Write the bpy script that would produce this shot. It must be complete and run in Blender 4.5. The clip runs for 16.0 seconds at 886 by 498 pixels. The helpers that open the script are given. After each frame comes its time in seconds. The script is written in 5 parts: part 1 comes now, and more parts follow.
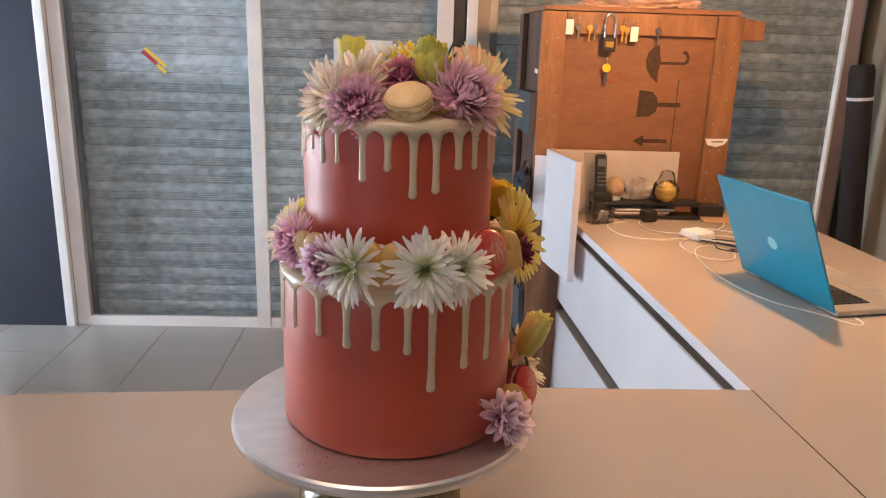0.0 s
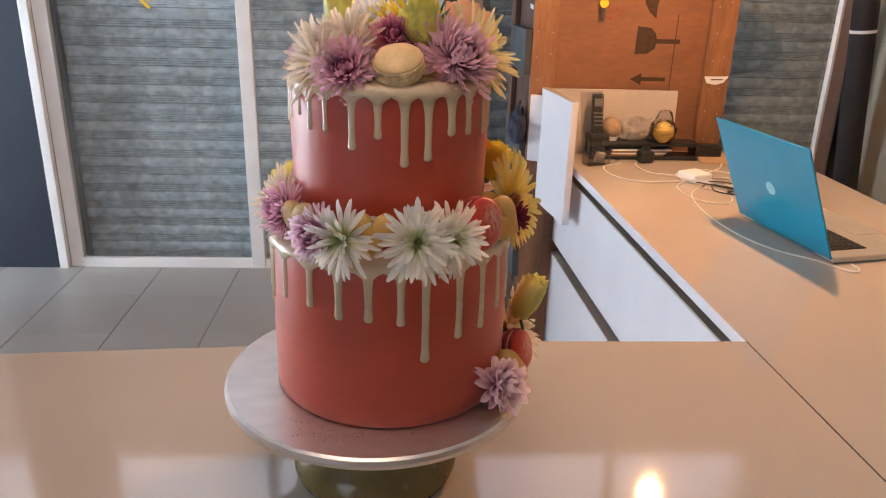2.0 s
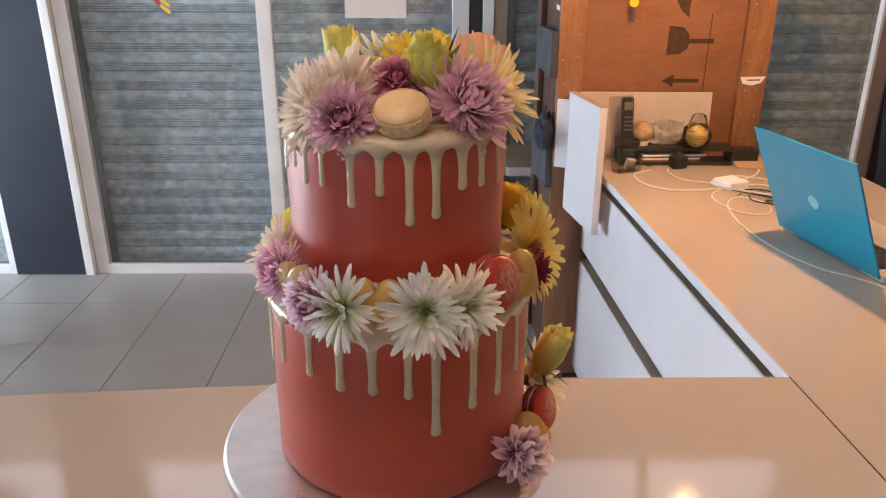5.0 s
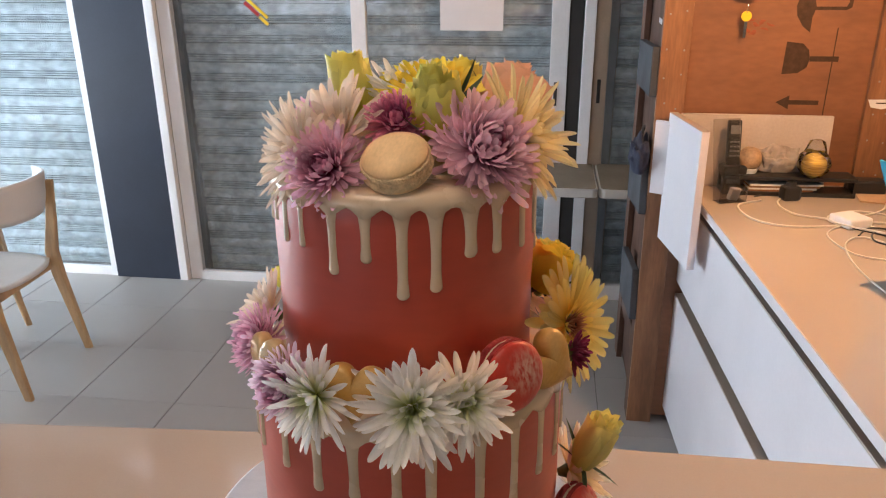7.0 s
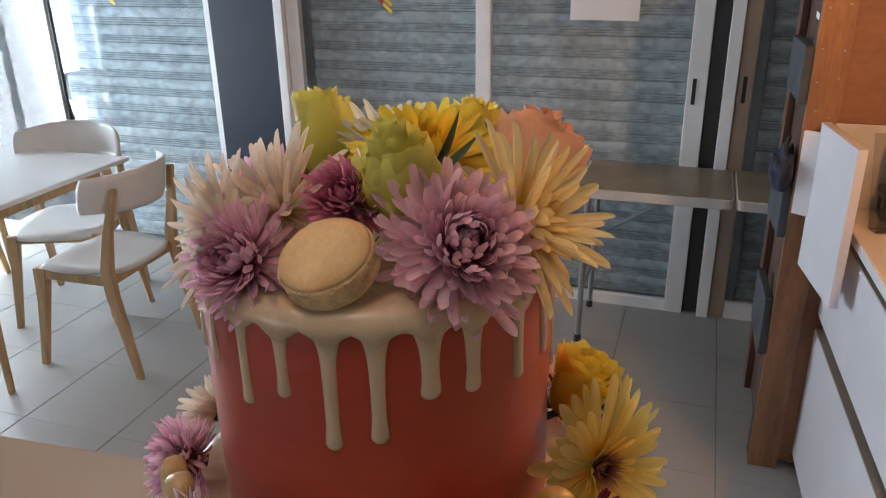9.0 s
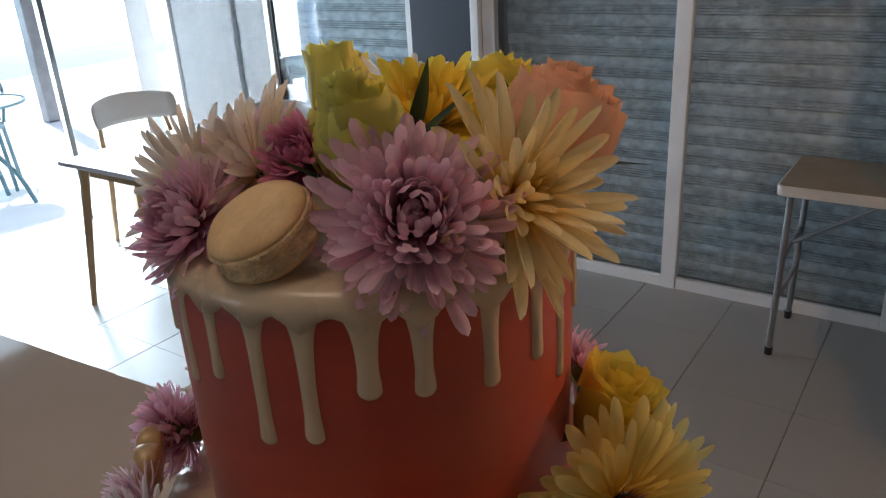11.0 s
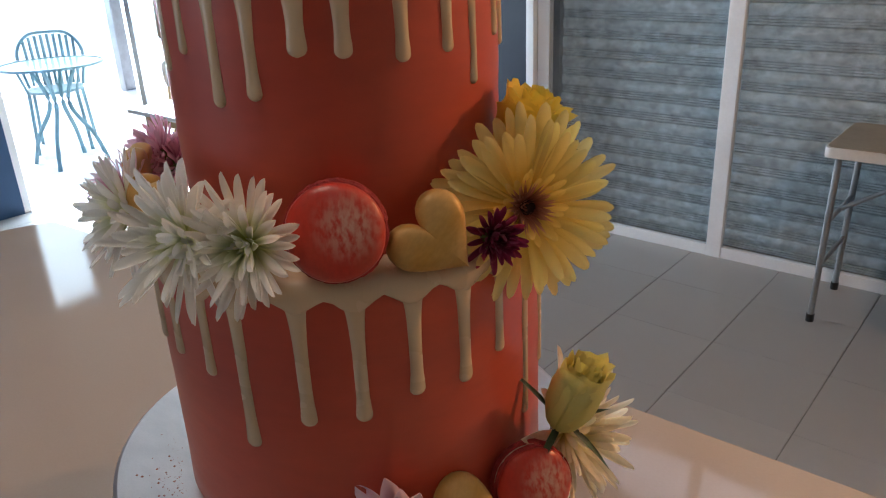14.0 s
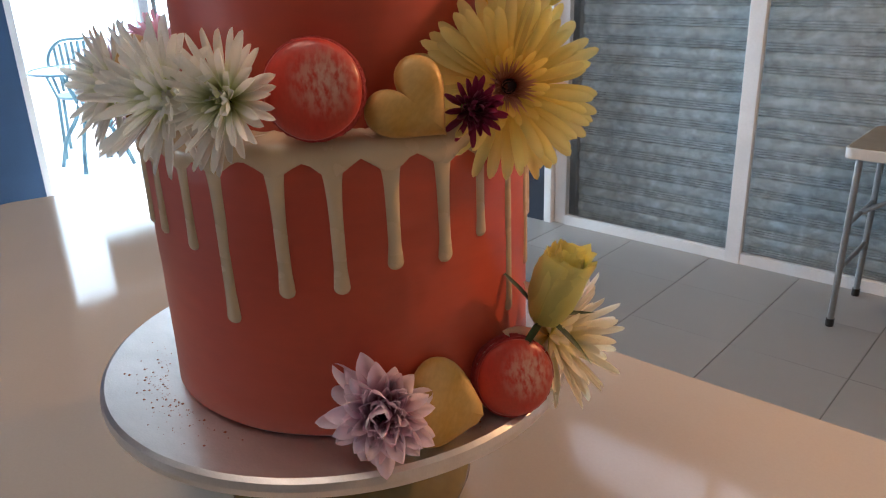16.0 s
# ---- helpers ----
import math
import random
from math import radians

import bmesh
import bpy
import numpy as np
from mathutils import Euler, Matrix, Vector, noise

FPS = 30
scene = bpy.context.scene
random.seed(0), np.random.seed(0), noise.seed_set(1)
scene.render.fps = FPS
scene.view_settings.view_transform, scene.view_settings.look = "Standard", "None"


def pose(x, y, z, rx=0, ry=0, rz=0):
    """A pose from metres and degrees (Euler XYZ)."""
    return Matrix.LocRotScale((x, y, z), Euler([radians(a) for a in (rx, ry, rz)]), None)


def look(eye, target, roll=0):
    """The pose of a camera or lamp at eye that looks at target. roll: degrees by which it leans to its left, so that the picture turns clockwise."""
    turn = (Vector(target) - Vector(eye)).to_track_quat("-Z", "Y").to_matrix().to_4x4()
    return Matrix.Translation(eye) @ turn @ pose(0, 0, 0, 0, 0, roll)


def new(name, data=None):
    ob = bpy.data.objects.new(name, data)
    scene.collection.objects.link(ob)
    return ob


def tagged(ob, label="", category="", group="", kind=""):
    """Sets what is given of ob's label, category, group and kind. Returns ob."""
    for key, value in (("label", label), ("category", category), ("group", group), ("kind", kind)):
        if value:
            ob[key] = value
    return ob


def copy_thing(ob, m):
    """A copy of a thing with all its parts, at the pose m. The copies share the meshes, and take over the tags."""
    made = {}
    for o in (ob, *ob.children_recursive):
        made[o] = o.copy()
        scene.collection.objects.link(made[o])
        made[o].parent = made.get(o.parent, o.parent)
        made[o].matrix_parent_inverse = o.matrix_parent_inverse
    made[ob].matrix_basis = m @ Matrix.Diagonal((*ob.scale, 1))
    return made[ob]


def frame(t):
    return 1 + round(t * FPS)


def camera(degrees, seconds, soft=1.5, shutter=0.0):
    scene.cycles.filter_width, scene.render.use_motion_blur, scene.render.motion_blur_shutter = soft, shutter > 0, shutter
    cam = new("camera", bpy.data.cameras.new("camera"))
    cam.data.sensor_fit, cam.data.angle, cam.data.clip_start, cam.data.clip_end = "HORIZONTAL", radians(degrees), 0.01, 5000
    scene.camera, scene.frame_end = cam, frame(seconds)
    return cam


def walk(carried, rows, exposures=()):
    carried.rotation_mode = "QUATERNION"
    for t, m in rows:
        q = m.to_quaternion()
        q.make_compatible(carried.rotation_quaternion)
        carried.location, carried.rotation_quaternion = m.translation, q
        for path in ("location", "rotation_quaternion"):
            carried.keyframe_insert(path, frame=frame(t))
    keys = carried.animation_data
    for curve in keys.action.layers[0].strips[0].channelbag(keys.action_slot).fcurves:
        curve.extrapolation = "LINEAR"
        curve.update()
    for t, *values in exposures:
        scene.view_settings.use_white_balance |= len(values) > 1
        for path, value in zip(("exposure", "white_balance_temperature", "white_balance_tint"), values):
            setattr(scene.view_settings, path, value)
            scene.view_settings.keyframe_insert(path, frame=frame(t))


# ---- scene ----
# the camera, carried past and round the cake
cam = camera(60.0, 16.0, soft=1.15)
PATH = [
    (0, (0.298, 0.131, 1.581), (0.382, 2.055, 1.038), 1.8),
    (0.5, (0.298, 0.124, 1.589), (0.395, 2.045, 1.043), 1.8),
    (1, (0.298, 0.129, 1.594), (0.392, 2.043, 1.023), 1.72),
    (1.5, (0.299, 0.144, 1.603), (0.379, 2.038, 0.969), 1.75),
    (2, (0.300, 0.167, 1.614), (0.400, 2.033, 0.902), 1.58),
    (2.5, (0.299, 0.193, 1.632), (0.411, 2.058, 0.919), 1.42),
    (3, (0.300, 0.218, 1.640), (0.420, 2.078, 0.918), 1.45),
    (3.5, (0.309, 0.240, 1.646), (0.430, 2.098, 0.915), 1.45),
    (6, (0.34, 0.327, 1.655), (0.242, 2.183, 0.918), -1.0),
    (6.5, (0.363, 0.381, 1.653), (0.202, 2.237, 0.924), -1.1),
    (7, (0.404, 0.426, 1.655), (0.151, 2.276, 0.939), -0.3),
    (7.5, (0.447, 0.47, 1.656), (0.073, 2.297, 0.934), -1.1),
    (8, (0.462, 0.515, 1.664), (0.011, 2.333, 0.961), -1.2),
    (8.5, (0.465, 0.583, 1.663), (-0.097, 2.359, 0.933), -1.5),
    (9, (0.474, 0.644, 1.67), (-0.124, 2.397, 0.915), -0.9),
    (9.2, (0.477, 0.671, 1.671), (-0.159, 2.41, 0.914), -0.9),
    (11.5, (0.586, 0.757, 1.612), (-0.518, 2.239, 0.847), -3.5),
    (12, (0.611, 0.74, 1.589), (-0.486, 2.223, 0.818), -3.5),
    (12.5, (0.628, 0.724, 1.567), (-0.45, 2.21, 0.773), -4.5),
    (13, (0.644, 0.712, 1.538), (-0.454, 2.17, 0.722), -3.3),
    (13.5, (0.674, 0.7, 1.518), (-0.474, 2.139, 0.736), -2.8),
    (14, (0.698, 0.694, 1.497), (-0.496, 2.101, 0.727), -2.5),
    (14.5, (0.716, 0.685, 1.477), (-0.489, 2.09, 0.719), -2.3),
    (15, (0.728, 0.675, 1.46), (-0.513, 2.075, 0.754), -2.2),
    (15.5, (0.736, 0.677, 1.438), (-0.505, 2.078, 0.731), -2.6),
    (16, (0.74, 0.682, 1.41), (-0.509, 2.068, 0.692), -2.1),
]
walk(cam, [(t, look(eye, target, roll)) for t, eye, target, roll in PATH],
     [(0, 0.92, 6350, 18), (3.5, 0.92, 6350, 18), (7, 0.92, 6350, 18), (9, 0.38, 6300, 16), (11.5, -0.27, 5950, 13), (12.5, -0.08, 5900, 13), (14, 0.48, 5900, 13), (16, 0.74, 5900, 13)])

# ---------------------------------------------------------------- light
world = bpy.data.worlds.new("sky")
scene.world = world
world.use_nodes = True
wn = world.node_tree
sky = wn.nodes.new("ShaderNodeTexSky")
sky.sky_type, sky.sun_disc = "NISHITA", False
sky.sun_elevation, sky.sun_rotation = radians(48), radians(250)
wn.nodes["Background"].inputs[1].default_value = 0.15
wn.links.new(sky.outputs[0], wn.nodes["Background"].inputs[0])


def lamp(name, kind, m, energy, colour, size=0.1, size_y=0.0, spread=180):
    d = bpy.data.lights.new(name, kind)
    d.energy, d.color = energy, colour
    if kind == "AREA":
        d.shape, d.size, d.size_y = "RECTANGLE", size, size_y or size
        d.spread = radians(spread)
    elif kind == "SUN":
        d.angle = size
    else:
        d.shadow_soft_size = size
    ob = new(name, d)
    ob.matrix_world = m
    return ob


lamp("sun", "SUN", look((-12, 5, 12), (-5.5, 3.0, 0)), 4.5, (1.0, 0.95, 0.88), radians(0.5))
# daylight through the open shop front
lamp("doorway_daylight", "AREA", look((-4.42, 3.28, 0.86), (0, 2.7, 0.75)), 160, (0.82, 0.96, 1.0), 2.0, 1.55)
# fill daylight from an assumed, unseen window behind the counter
lamp("window_daylight", "AREA", look((-2.8, -2.72, 1.55), (-2.6, 4, 1.2)), 14, (0.86, 0.95, 1.0), 2.1, 1.3)

# ---------------------------------------------------------------- materials


def material(name, base, rough=0.5, metal=0.0, vary=0.15, scale=8.0, fine=120.0, bump=0.15, coat=0.0, second=None,
             stretch=(1, 1, 1), random_vary=0.0, spec=0.5, translucent=0.0, island=0.0, gloss_vary=0.08):
    """A surface with two scales of variation in colour, gloss and relief."""
    m = bpy.data.materials.new(name)
    m.use_nodes = True
    nt = m.node_tree
    b = nt.nodes["Principled BSDF"]
    tc = nt.nodes.new("ShaderNodeTexCoord")
    mp = nt.nodes.new("ShaderNodeMapping")
    mp.inputs["Scale"].default_value = stretch
    nt.links.new(tc.outputs["Object"], mp.inputs[0])
    if random_vary:
        info = nt.nodes.new("ShaderNodeObjectInfo")
        far = nt.nodes.new("ShaderNodeMath")
        far.operation, far.inputs[1].default_value = "MULTIPLY", 40
        nt.links.new(info.outputs["Random"], far.inputs[0])
        nt.links.new(far.outputs[0], mp.inputs["Location"])
    big = nt.nodes.new("ShaderNodeTexNoise")
    big.inputs["Scale"].default_value, big.inputs["Detail"].default_value = scale, 5
    small = nt.nodes.new("ShaderNodeTexNoise")
    small.inputs["Scale"].default_value, small.inputs["Detail"].default_value = fine, 3
    for n in (big, small):
        nt.links.new(mp.outputs[0], n.inputs["Vector"])
    mix = nt.nodes.new("ShaderNodeMix")
    mix.data_type = "RGBA"
    c2 = second or tuple(c * (1 - vary) for c in base)
    c1 = tuple(min(1, c * (1 + vary * 0.5)) for c in base)
    mix.inputs[6].default_value, mix.inputs[7].default_value = (*c1, 1), (*c2, 1)
    ramp = nt.nodes.new("ShaderNodeValToRGB")
    ramp.color_ramp.elements[0].position, ramp.color_ramp.elements[1].position = 0.35, 0.68
    nt.links.new(big.outputs["Fac"], ramp.inputs[0])
    nt.links.new(ramp.outputs[0], mix.inputs[0])
    colour = mix.outputs[2]
    grain = nt.nodes.new("ShaderNodeHueSaturation")
    span = nt.nodes.new("ShaderNodeMapRange")
    span.inputs["From Min"].default_value, span.inputs["From Max"].default_value = 0.3, 0.7
    span.inputs["To Min"].default_value, span.inputs["To Max"].default_value = 1 - vary * 0.4, 1 + vary * 0.4
    nt.links.new(small.outputs["Fac"], span.inputs["Value"])
    nt.links.new(span.outputs[0], grain.inputs["Value"])
    nt.links.new(colour, grain.inputs["Color"])
    colour = grain.outputs[0]
    if random_vary or island:
        src = nt.nodes.new("ShaderNodeObjectInfo" if random_vary else "ShaderNodeNewGeometry")
        hs = nt.nodes.new("ShaderNodeHueSaturation")
        mr = nt.nodes.new("ShaderNodeMapRange")
        k = random_vary or island
        mr.inputs["To Min"].default_value, mr.inputs["To Max"].default_value = 1 - k, 1 + k
        nt.links.new(src.outputs["Random" if random_vary else "Random Per Island"], mr.inputs["Value"])
        nt.links.new(mr.outputs[0], hs.inputs["Value"])
        nt.links.new(colour, hs.inputs["Color"])
        colour = hs.outputs[0]
    nt.links.new(colour, b.inputs["Base Color"])
    b.inputs["Metallic"].default_value = metal
    b.inputs["Specular IOR Level"].default_value = spec
    b.inputs["Coat Weight"].default_value = coat
    b.inputs["Coat Roughness"].default_value = 0.08
    rr = nt.nodes.new("ShaderNodeMapRange")
    rr.inputs["To Min"].default_value, rr.inputs["To Max"].default_value = max(0.02, rough - gloss_vary), min(1, rough + gloss_vary)
    nt.links.new(big.outputs["Fac"], rr.inputs["Value"])
    nt.links.new(rr.outputs[0], b.inputs["Roughness"])
    if bump:
        bp = nt.nodes.new("ShaderNodeBump")
        bp.inputs["Strength"].default_value, bp.inputs["Distance"].default_value = bump, 0.002
        nt.links.new(small.outputs["Fac"], bp.inputs["Height"])
        nt.links.new(bp.outputs[0], b.inputs["Normal"])
    if translucent:
        tr = nt.nodes.new("ShaderNodeBsdfTranslucent")
        nt.links.new(colour, tr.inputs["Color"])
        ms = nt.nodes.new("ShaderNodeMixShader")
        ms.inputs[0].default_value = translucent
        nt.links.new(b.outputs[0], ms.inputs[1])
        nt.links.new(tr.outputs[0], ms.inputs[2])
        nt.links.new(ms.outputs[0], nt.nodes["Material Output"].inputs["Surface"])
    return m


def glass_material(name, tint=(0.92, 0.945, 0.965), dust=0.06):
    m = bpy.data.materials.new(name)
    m.use_nodes = True
    nt = m.node_tree
    nt.nodes.remove(nt.nodes["Principled BSDF"])
    tr = nt.nodes.new("ShaderNodeBsdfTransparent")
    tr.inputs[0].default_value = (*tint, 1)
    gl = nt.nodes.new("ShaderNodeBsdfGlossy")
    gl.inputs["Roughness"].default_value = 0.03
    fr = nt.nodes.new("ShaderNodeFresnel")
    fr.inputs[0].default_value = 1.38
    ms = nt.nodes.new("ShaderNodeMixShader")
    nt.links.new(fr.outputs[0], ms.inputs[0])
    # thin streaky film: dust, plus a pale haze standing in for reflected daylight
    tc = nt.nodes.new("ShaderNodeTexCoord")
    mp = nt.nodes.new("ShaderNodeMapping")
    mp.inputs["Scale"].default_value = (5.0, 5.0, 0.9)
    nt.links.new(tc.outputs["Object"], mp.inputs[0])
    ns = nt.nodes.new("ShaderNodeTexNoise")
    ns.inputs["Scale"].default_value, ns.inputs["Detail"].default_value = 2.2, 6
    nt.links.new(mp.outputs[0], ns.inputs["Vector"])
    film = nt.nodes.new("ShaderNodeMapRange")
    film.inputs["From Min"].default_value, film.inputs["From Max"].default_value = 0.35, 0.75
    film.inputs["To Min"].default_value, film.inputs["To Max"].default_value = dust * 0.45, dust * 2.2
    nt.links.new(ns.outputs["Fac"], film.inputs["Value"])
    df = nt.nodes.new("ShaderNodeBsdfDiffuse")
    df.inputs[0].default_value = (0.62, 0.66, 0.68, 1)
    dm = nt.nodes.new("ShaderNodeMixShader")
    nt.links.new(film.outputs[0], dm.inputs[0])
    nt.links.new(tr.outputs[0], dm.inputs[1])
    nt.links.new(df.outputs[0], dm.inputs[2])
    nt.links.new(dm.outputs[0], ms.inputs[1])
    nt.links.new(gl.outputs[0], ms.inputs[2])
    nt.links.new(ms.outputs[0], nt.nodes["Material Output"].inputs["Surface"])
    return m


def glow_material(name, colour, strength):
    m = bpy.data.materials.new(name)
    m.use_nodes = True
    b = m.node_tree.nodes["Principled BSDF"]
    b.inputs["Base Color"].default_value = (*colour, 1)
    b.inputs["Emission Color"].default_value = (*colour, 1)
    b.inputs["Emission Strength"].default_value = strength
    return m


TILE = material("grey_floor_tile", (0.33, 0.326, 0.318), 0.29, vary=0.018, scale=5, fine=140, bump=0.03, random_vary=0.035, gloss_vary=0.012, spec=0.55)
GROUT = material("dark_grout", (0.215, 0.212, 0.205), 0.9, vary=0.3)
LAMINATE = material("cream_laminate", (0.48, 0.410, 0.355), 0.062, vary=0.04, scale=3, fine=300, bump=0.008, spec=0.6, gloss_vary=0.02)
WHITE_BOARD = material("white_melamine", (0.66, 0.64, 0.675), 0.35, vary=0.04, scale=4, bump=0.03)
DARK_GAP = material("dark_channel", (0.035, 0.033, 0.032), 0.5)
BROWN_EDGE = material("brown_edging", (0.38, 0.32, 0.27), 0.4, vary=0.12, stretch=(1, 0.1, 1))
FRAME_WHITE = material("white_aluminium", (0.85, 0.85, 0.86), 0.35, vary=0.06, scale=6, bump=0.03)
NAVY = material("navy_paint", (0.022, 0.03, 0.05), 0.45, vary=0.12, scale=4, bump=0.06)
BLUE_WALL = material("blue_paint", (0.02, 0.07, 0.17), 0.5, vary=0.1, scale=4, bump=0.06)
STEEL = material("galvanised_steel", (0.53, 0.605, 0.63), 0.42, metal=0.15, vary=0.36, scale=22, fine=120, bump=0.2,
                 stretch=(0.9, 1, 1.3), random_vary=0.05)
BEIGE = material("beige_plaster", (0.42, 0.37, 0.29), 0.8, vary=0.06, scale=2, bump=0.1)
CEIL = material("white_ceiling_paint", (0.52, 0.51, 0.49), 0.85, vary=0.05, scale=2, bump=0.05)
# unseen south wall's tone, set dark to cut bounced light
TAUPE = material("bounce_dimmed_plaster", (0.24, 0.21, 0.18), 0.8, vary=0.08, scale=2, bump=0.1)
BLACK = material("black_plastic", (0.02, 0.02, 0.021), 0.4, vary=0.2)
GREY_PAD = material("grey_foam", (0.05, 0.055, 0.065), 0.8, vary=0.2)
PLY = material("orange_plywood", (0.23, 0.102, 0.052), 0.5, vary=0.22, scale=3, fine=40, bump=0.12, stretch=(0.6, 1, 1.6))
PLANK = material("orange_pine", (0.26, 0.12, 0.055), 0.55, vary=0.34, scale=6, fine=60, bump=0.25, stretch=(2.5, 2.5, 0.35), random_vary=0.12)
# crate's left boards: darker wood, with that side's shade in the colour
DARK_PLANK = material("dark_shaded_pine", (0.085, 0.038, 0.022), 0.6, vary=0.4, scale=5, fine=50, bump=0.25, stretch=(2.5, 2.5, 0.35), random_vary=0.15)
INK = material("stencil_ink", (0.055, 0.026, 0.014), 0.75, vary=0.3, scale=40)
GLASS = glass_material("window_glass")
CAKE = material("terracotta_buttercream", (0.51, 0.061, 0.026), 0.46, vary=0.10, scale=7, fine=70, bump=0.12, stretch=(0.5, 0.5, 1.6),
                second=(0.45, 0.050, 0.022), spec=0.75)
CAKE.node_tree.nodes["Principled BSDF"].inputs["Sheen Weight"].default_value = 0.16
CAKE.node_tree.nodes["Principled BSDF"].inputs["Sheen Roughness"].default_value = 0.4
DRIP = material("cream_chocolate", (0.69, 0.54, 0.37), 0.26, vary=0.10, scale=30, fine=60, bump=0.12)
SILVER = material("silver_foil_card", (0.71, 0.665, 0.655), 0.34, metal=0.85, vary=0.08, scale=22, fine=420, bump=0.11, stretch=(1, 2.5, 1), gloss_vary=0.04)
OLIVE = material("olive_glazed_stand", (0.20, 0.145, 0.05), 0.25, vary=0.2, scale=10)
WOOD = material("pale_beech", (0.50, 0.33, 0.17), 0.45, vary=0.2, scale=8, stretch=(4, 4, 0.5), bump=0.08)
CHAIR_WHITE = material("white_moulded_seat", (0.72, 0.71, 0.70), 0.35, vary=0.03, bump=0.02)
TABLE_WHITE = material("white_table_top", (0.78, 0.78, 0.78), 0.22, vary=0.03, bump=0.01)
PLASTIC_GREY = material("cream_blow_moulded_plastic", (0.62, 0.61, 0.58), 0.5, vary=0.08, bump=0.2)
TABLE_BROWN = material("brown_table_surface", (0.24, 0.195, 0.14), 0.42, vary=0.12, scale=6, fine=90, bump=0.12)
TUBE = material("grey_steel_tube", (0.30, 0.31, 0.32), 0.35, metal=0.6, vary=0.15)
BLUE_SHELL = material("blue_laptop_shell", (0.004, 0.25, 0.39), 0.33, vary=0.05, bump=0.03)
BLUE_MARK = material("pale_blue_mark", (0.22, 0.55, 0.64), 0.3, vary=0.05)
ALU = material("brushed_aluminium", (0.58, 0.55, 0.51), 0.38, metal=0.5, vary=0.06)
KEYCAP = material("black_keycaps", (0.03, 0.03, 0.032), 0.5, vary=0.2)
CABLE = material("white_cable", (0.68, 0.64, 0.57), 0.45, vary=0.05)
PAPER = material("white_paper", (0.76, 0.78, 0.82), 0.8, vary=0.03, bump=0.03)
TERRACE = material("pale_paving", (0.84, 0.85, 0.86), 0.7, vary=0.06, scale=2)
BISTRO = material("dark_teal_metal", (0.11, 0.21, 0.24), 0.4, vary=0.2)
YELLOW = material("yellow_plastic", (0.80, 0.55, 0.02), 0.4, vary=0.05)
RED = material("red_plastic", (0.45, 0.03, 0.03), 0.4, vary=0.05)

# ---------------------------------------------------------------- helpers


def part(name, bm, mat, parent=None, label="", smooth=False, m=None):
    me = bpy.data.meshes.new(name)
    bm.normal_update()
    bm.to_mesh(me)
    bm.free()
    if smooth:
        me.polygons.foreach_set("use_smooth", [True] * len(me.polygons))
    me.materials.append(mat)
    ob = new(name, me)
    if m is not None:
        ob.matrix_basis = m
    if parent is not None:
        ob.parent = parent
    if label:
        ob["label"] = label
    return ob


def thing(name, label, category, m=None, group="", kind=""):
    ob = new(name)
    ob.empty_display_size = 0.05
    if m is not None:
        ob.matrix_basis = m
    return tagged(ob, label, category, group, kind)


def box(x0, x1, y0, y1, z0, z1, bevel=0.0, bm=None):
    made = bmesh.new()
    r = bmesh.ops.create_cube(made, size=1)
    for v in r["verts"]:
        v.co = Vector(((x0 + x1) / 2 + v.co.x * (x1 - x0), (y0 + y1) / 2 + v.co.y * (y1 - y0), (z0 + z1) / 2 + v.co.z * (z1 - z0)))
    if bevel:
        bmesh.ops.bevel(made, geom=made.edges[:], offset=bevel, segments=2, profile=0.5, affect="EDGES")
    if bm is None:
        return made
    return join(bm, made)


def join(bm, other, m=None):
    """Adds another bmesh to bm."""
    if m is not None:
        bmesh.ops.transform(other, matrix=m, verts=other.verts)
    me = bpy.data.meshes.new("tmp")
    other.to_mesh(me)
    other.free()
    bm.from_mesh(me)
    bpy.data.meshes.remove(me)
    return bm


def moved(bm, m):
    bmesh.ops.transform(bm, matrix=m, verts=bm.verts)
    return bm


def lathe(profile, n=48, bm=None, arc=2 * math.pi):
    """Turns a profile of (radius, z) about z."""
    bm = bm or bmesh.new()
    rings = []
    for r, z in profile:
        if r < 1e-6:
            rings.append([bm.verts.new((0, 0, z))])
        else:
            rings.append([bm.verts.new((r * math.cos(arc * i / n), r * math.sin(arc * i / n), z)) for i in range(n)])
    for a, b in zip(rings, rings[1:]):
        for i in range(n):
            j = (i + 1) % n
            q = [a[i % len(a)], a[j % len(a)], b[j % len(b)], b[i % len(b)]]
            q = [v for k, v in enumerate(q) if v not in q[:k]]
            if len(q) > 2:
                bm.faces.new(q)
    return bm


def tube(points, radius, n=8, bm=None, closed_ends=True, taper=None):
    """A round bar along points."""
    bm = bm or bmesh.new()
    pts = [Vector(p) for p in points]
    rings, up = [], Vector((0.013, 0.021, 1))
    for i, p in enumerate(pts):
        d = (pts[min(i + 1, len(pts) - 1)] - pts[max(i - 1, 0)]).normalized()
        a = d.cross(up)
        if a.length < 0.05:
            a = d.cross(Vector((1, 0.01, 0)))
        a.normalize()
        b = d.cross(a)
        r = radius * (taper[i] if taper else 1)
        rings.append([bm.verts.new(p + a * r * math.cos(2 * math.pi * k / n) + b * r * math.sin(2 * math.pi * k / n)) for k in range(n)])
    for r0, r1 in zip(rings, rings[1:]):
        for k in range(n):
            bm.faces.new((r0[k], r0[(k + 1) % n], r1[(k + 1) % n], r1[k]))
    if closed_ends:
        bm.faces.new(rings[0])
        bm.faces.new(rings[-1][::-1])
    return bm


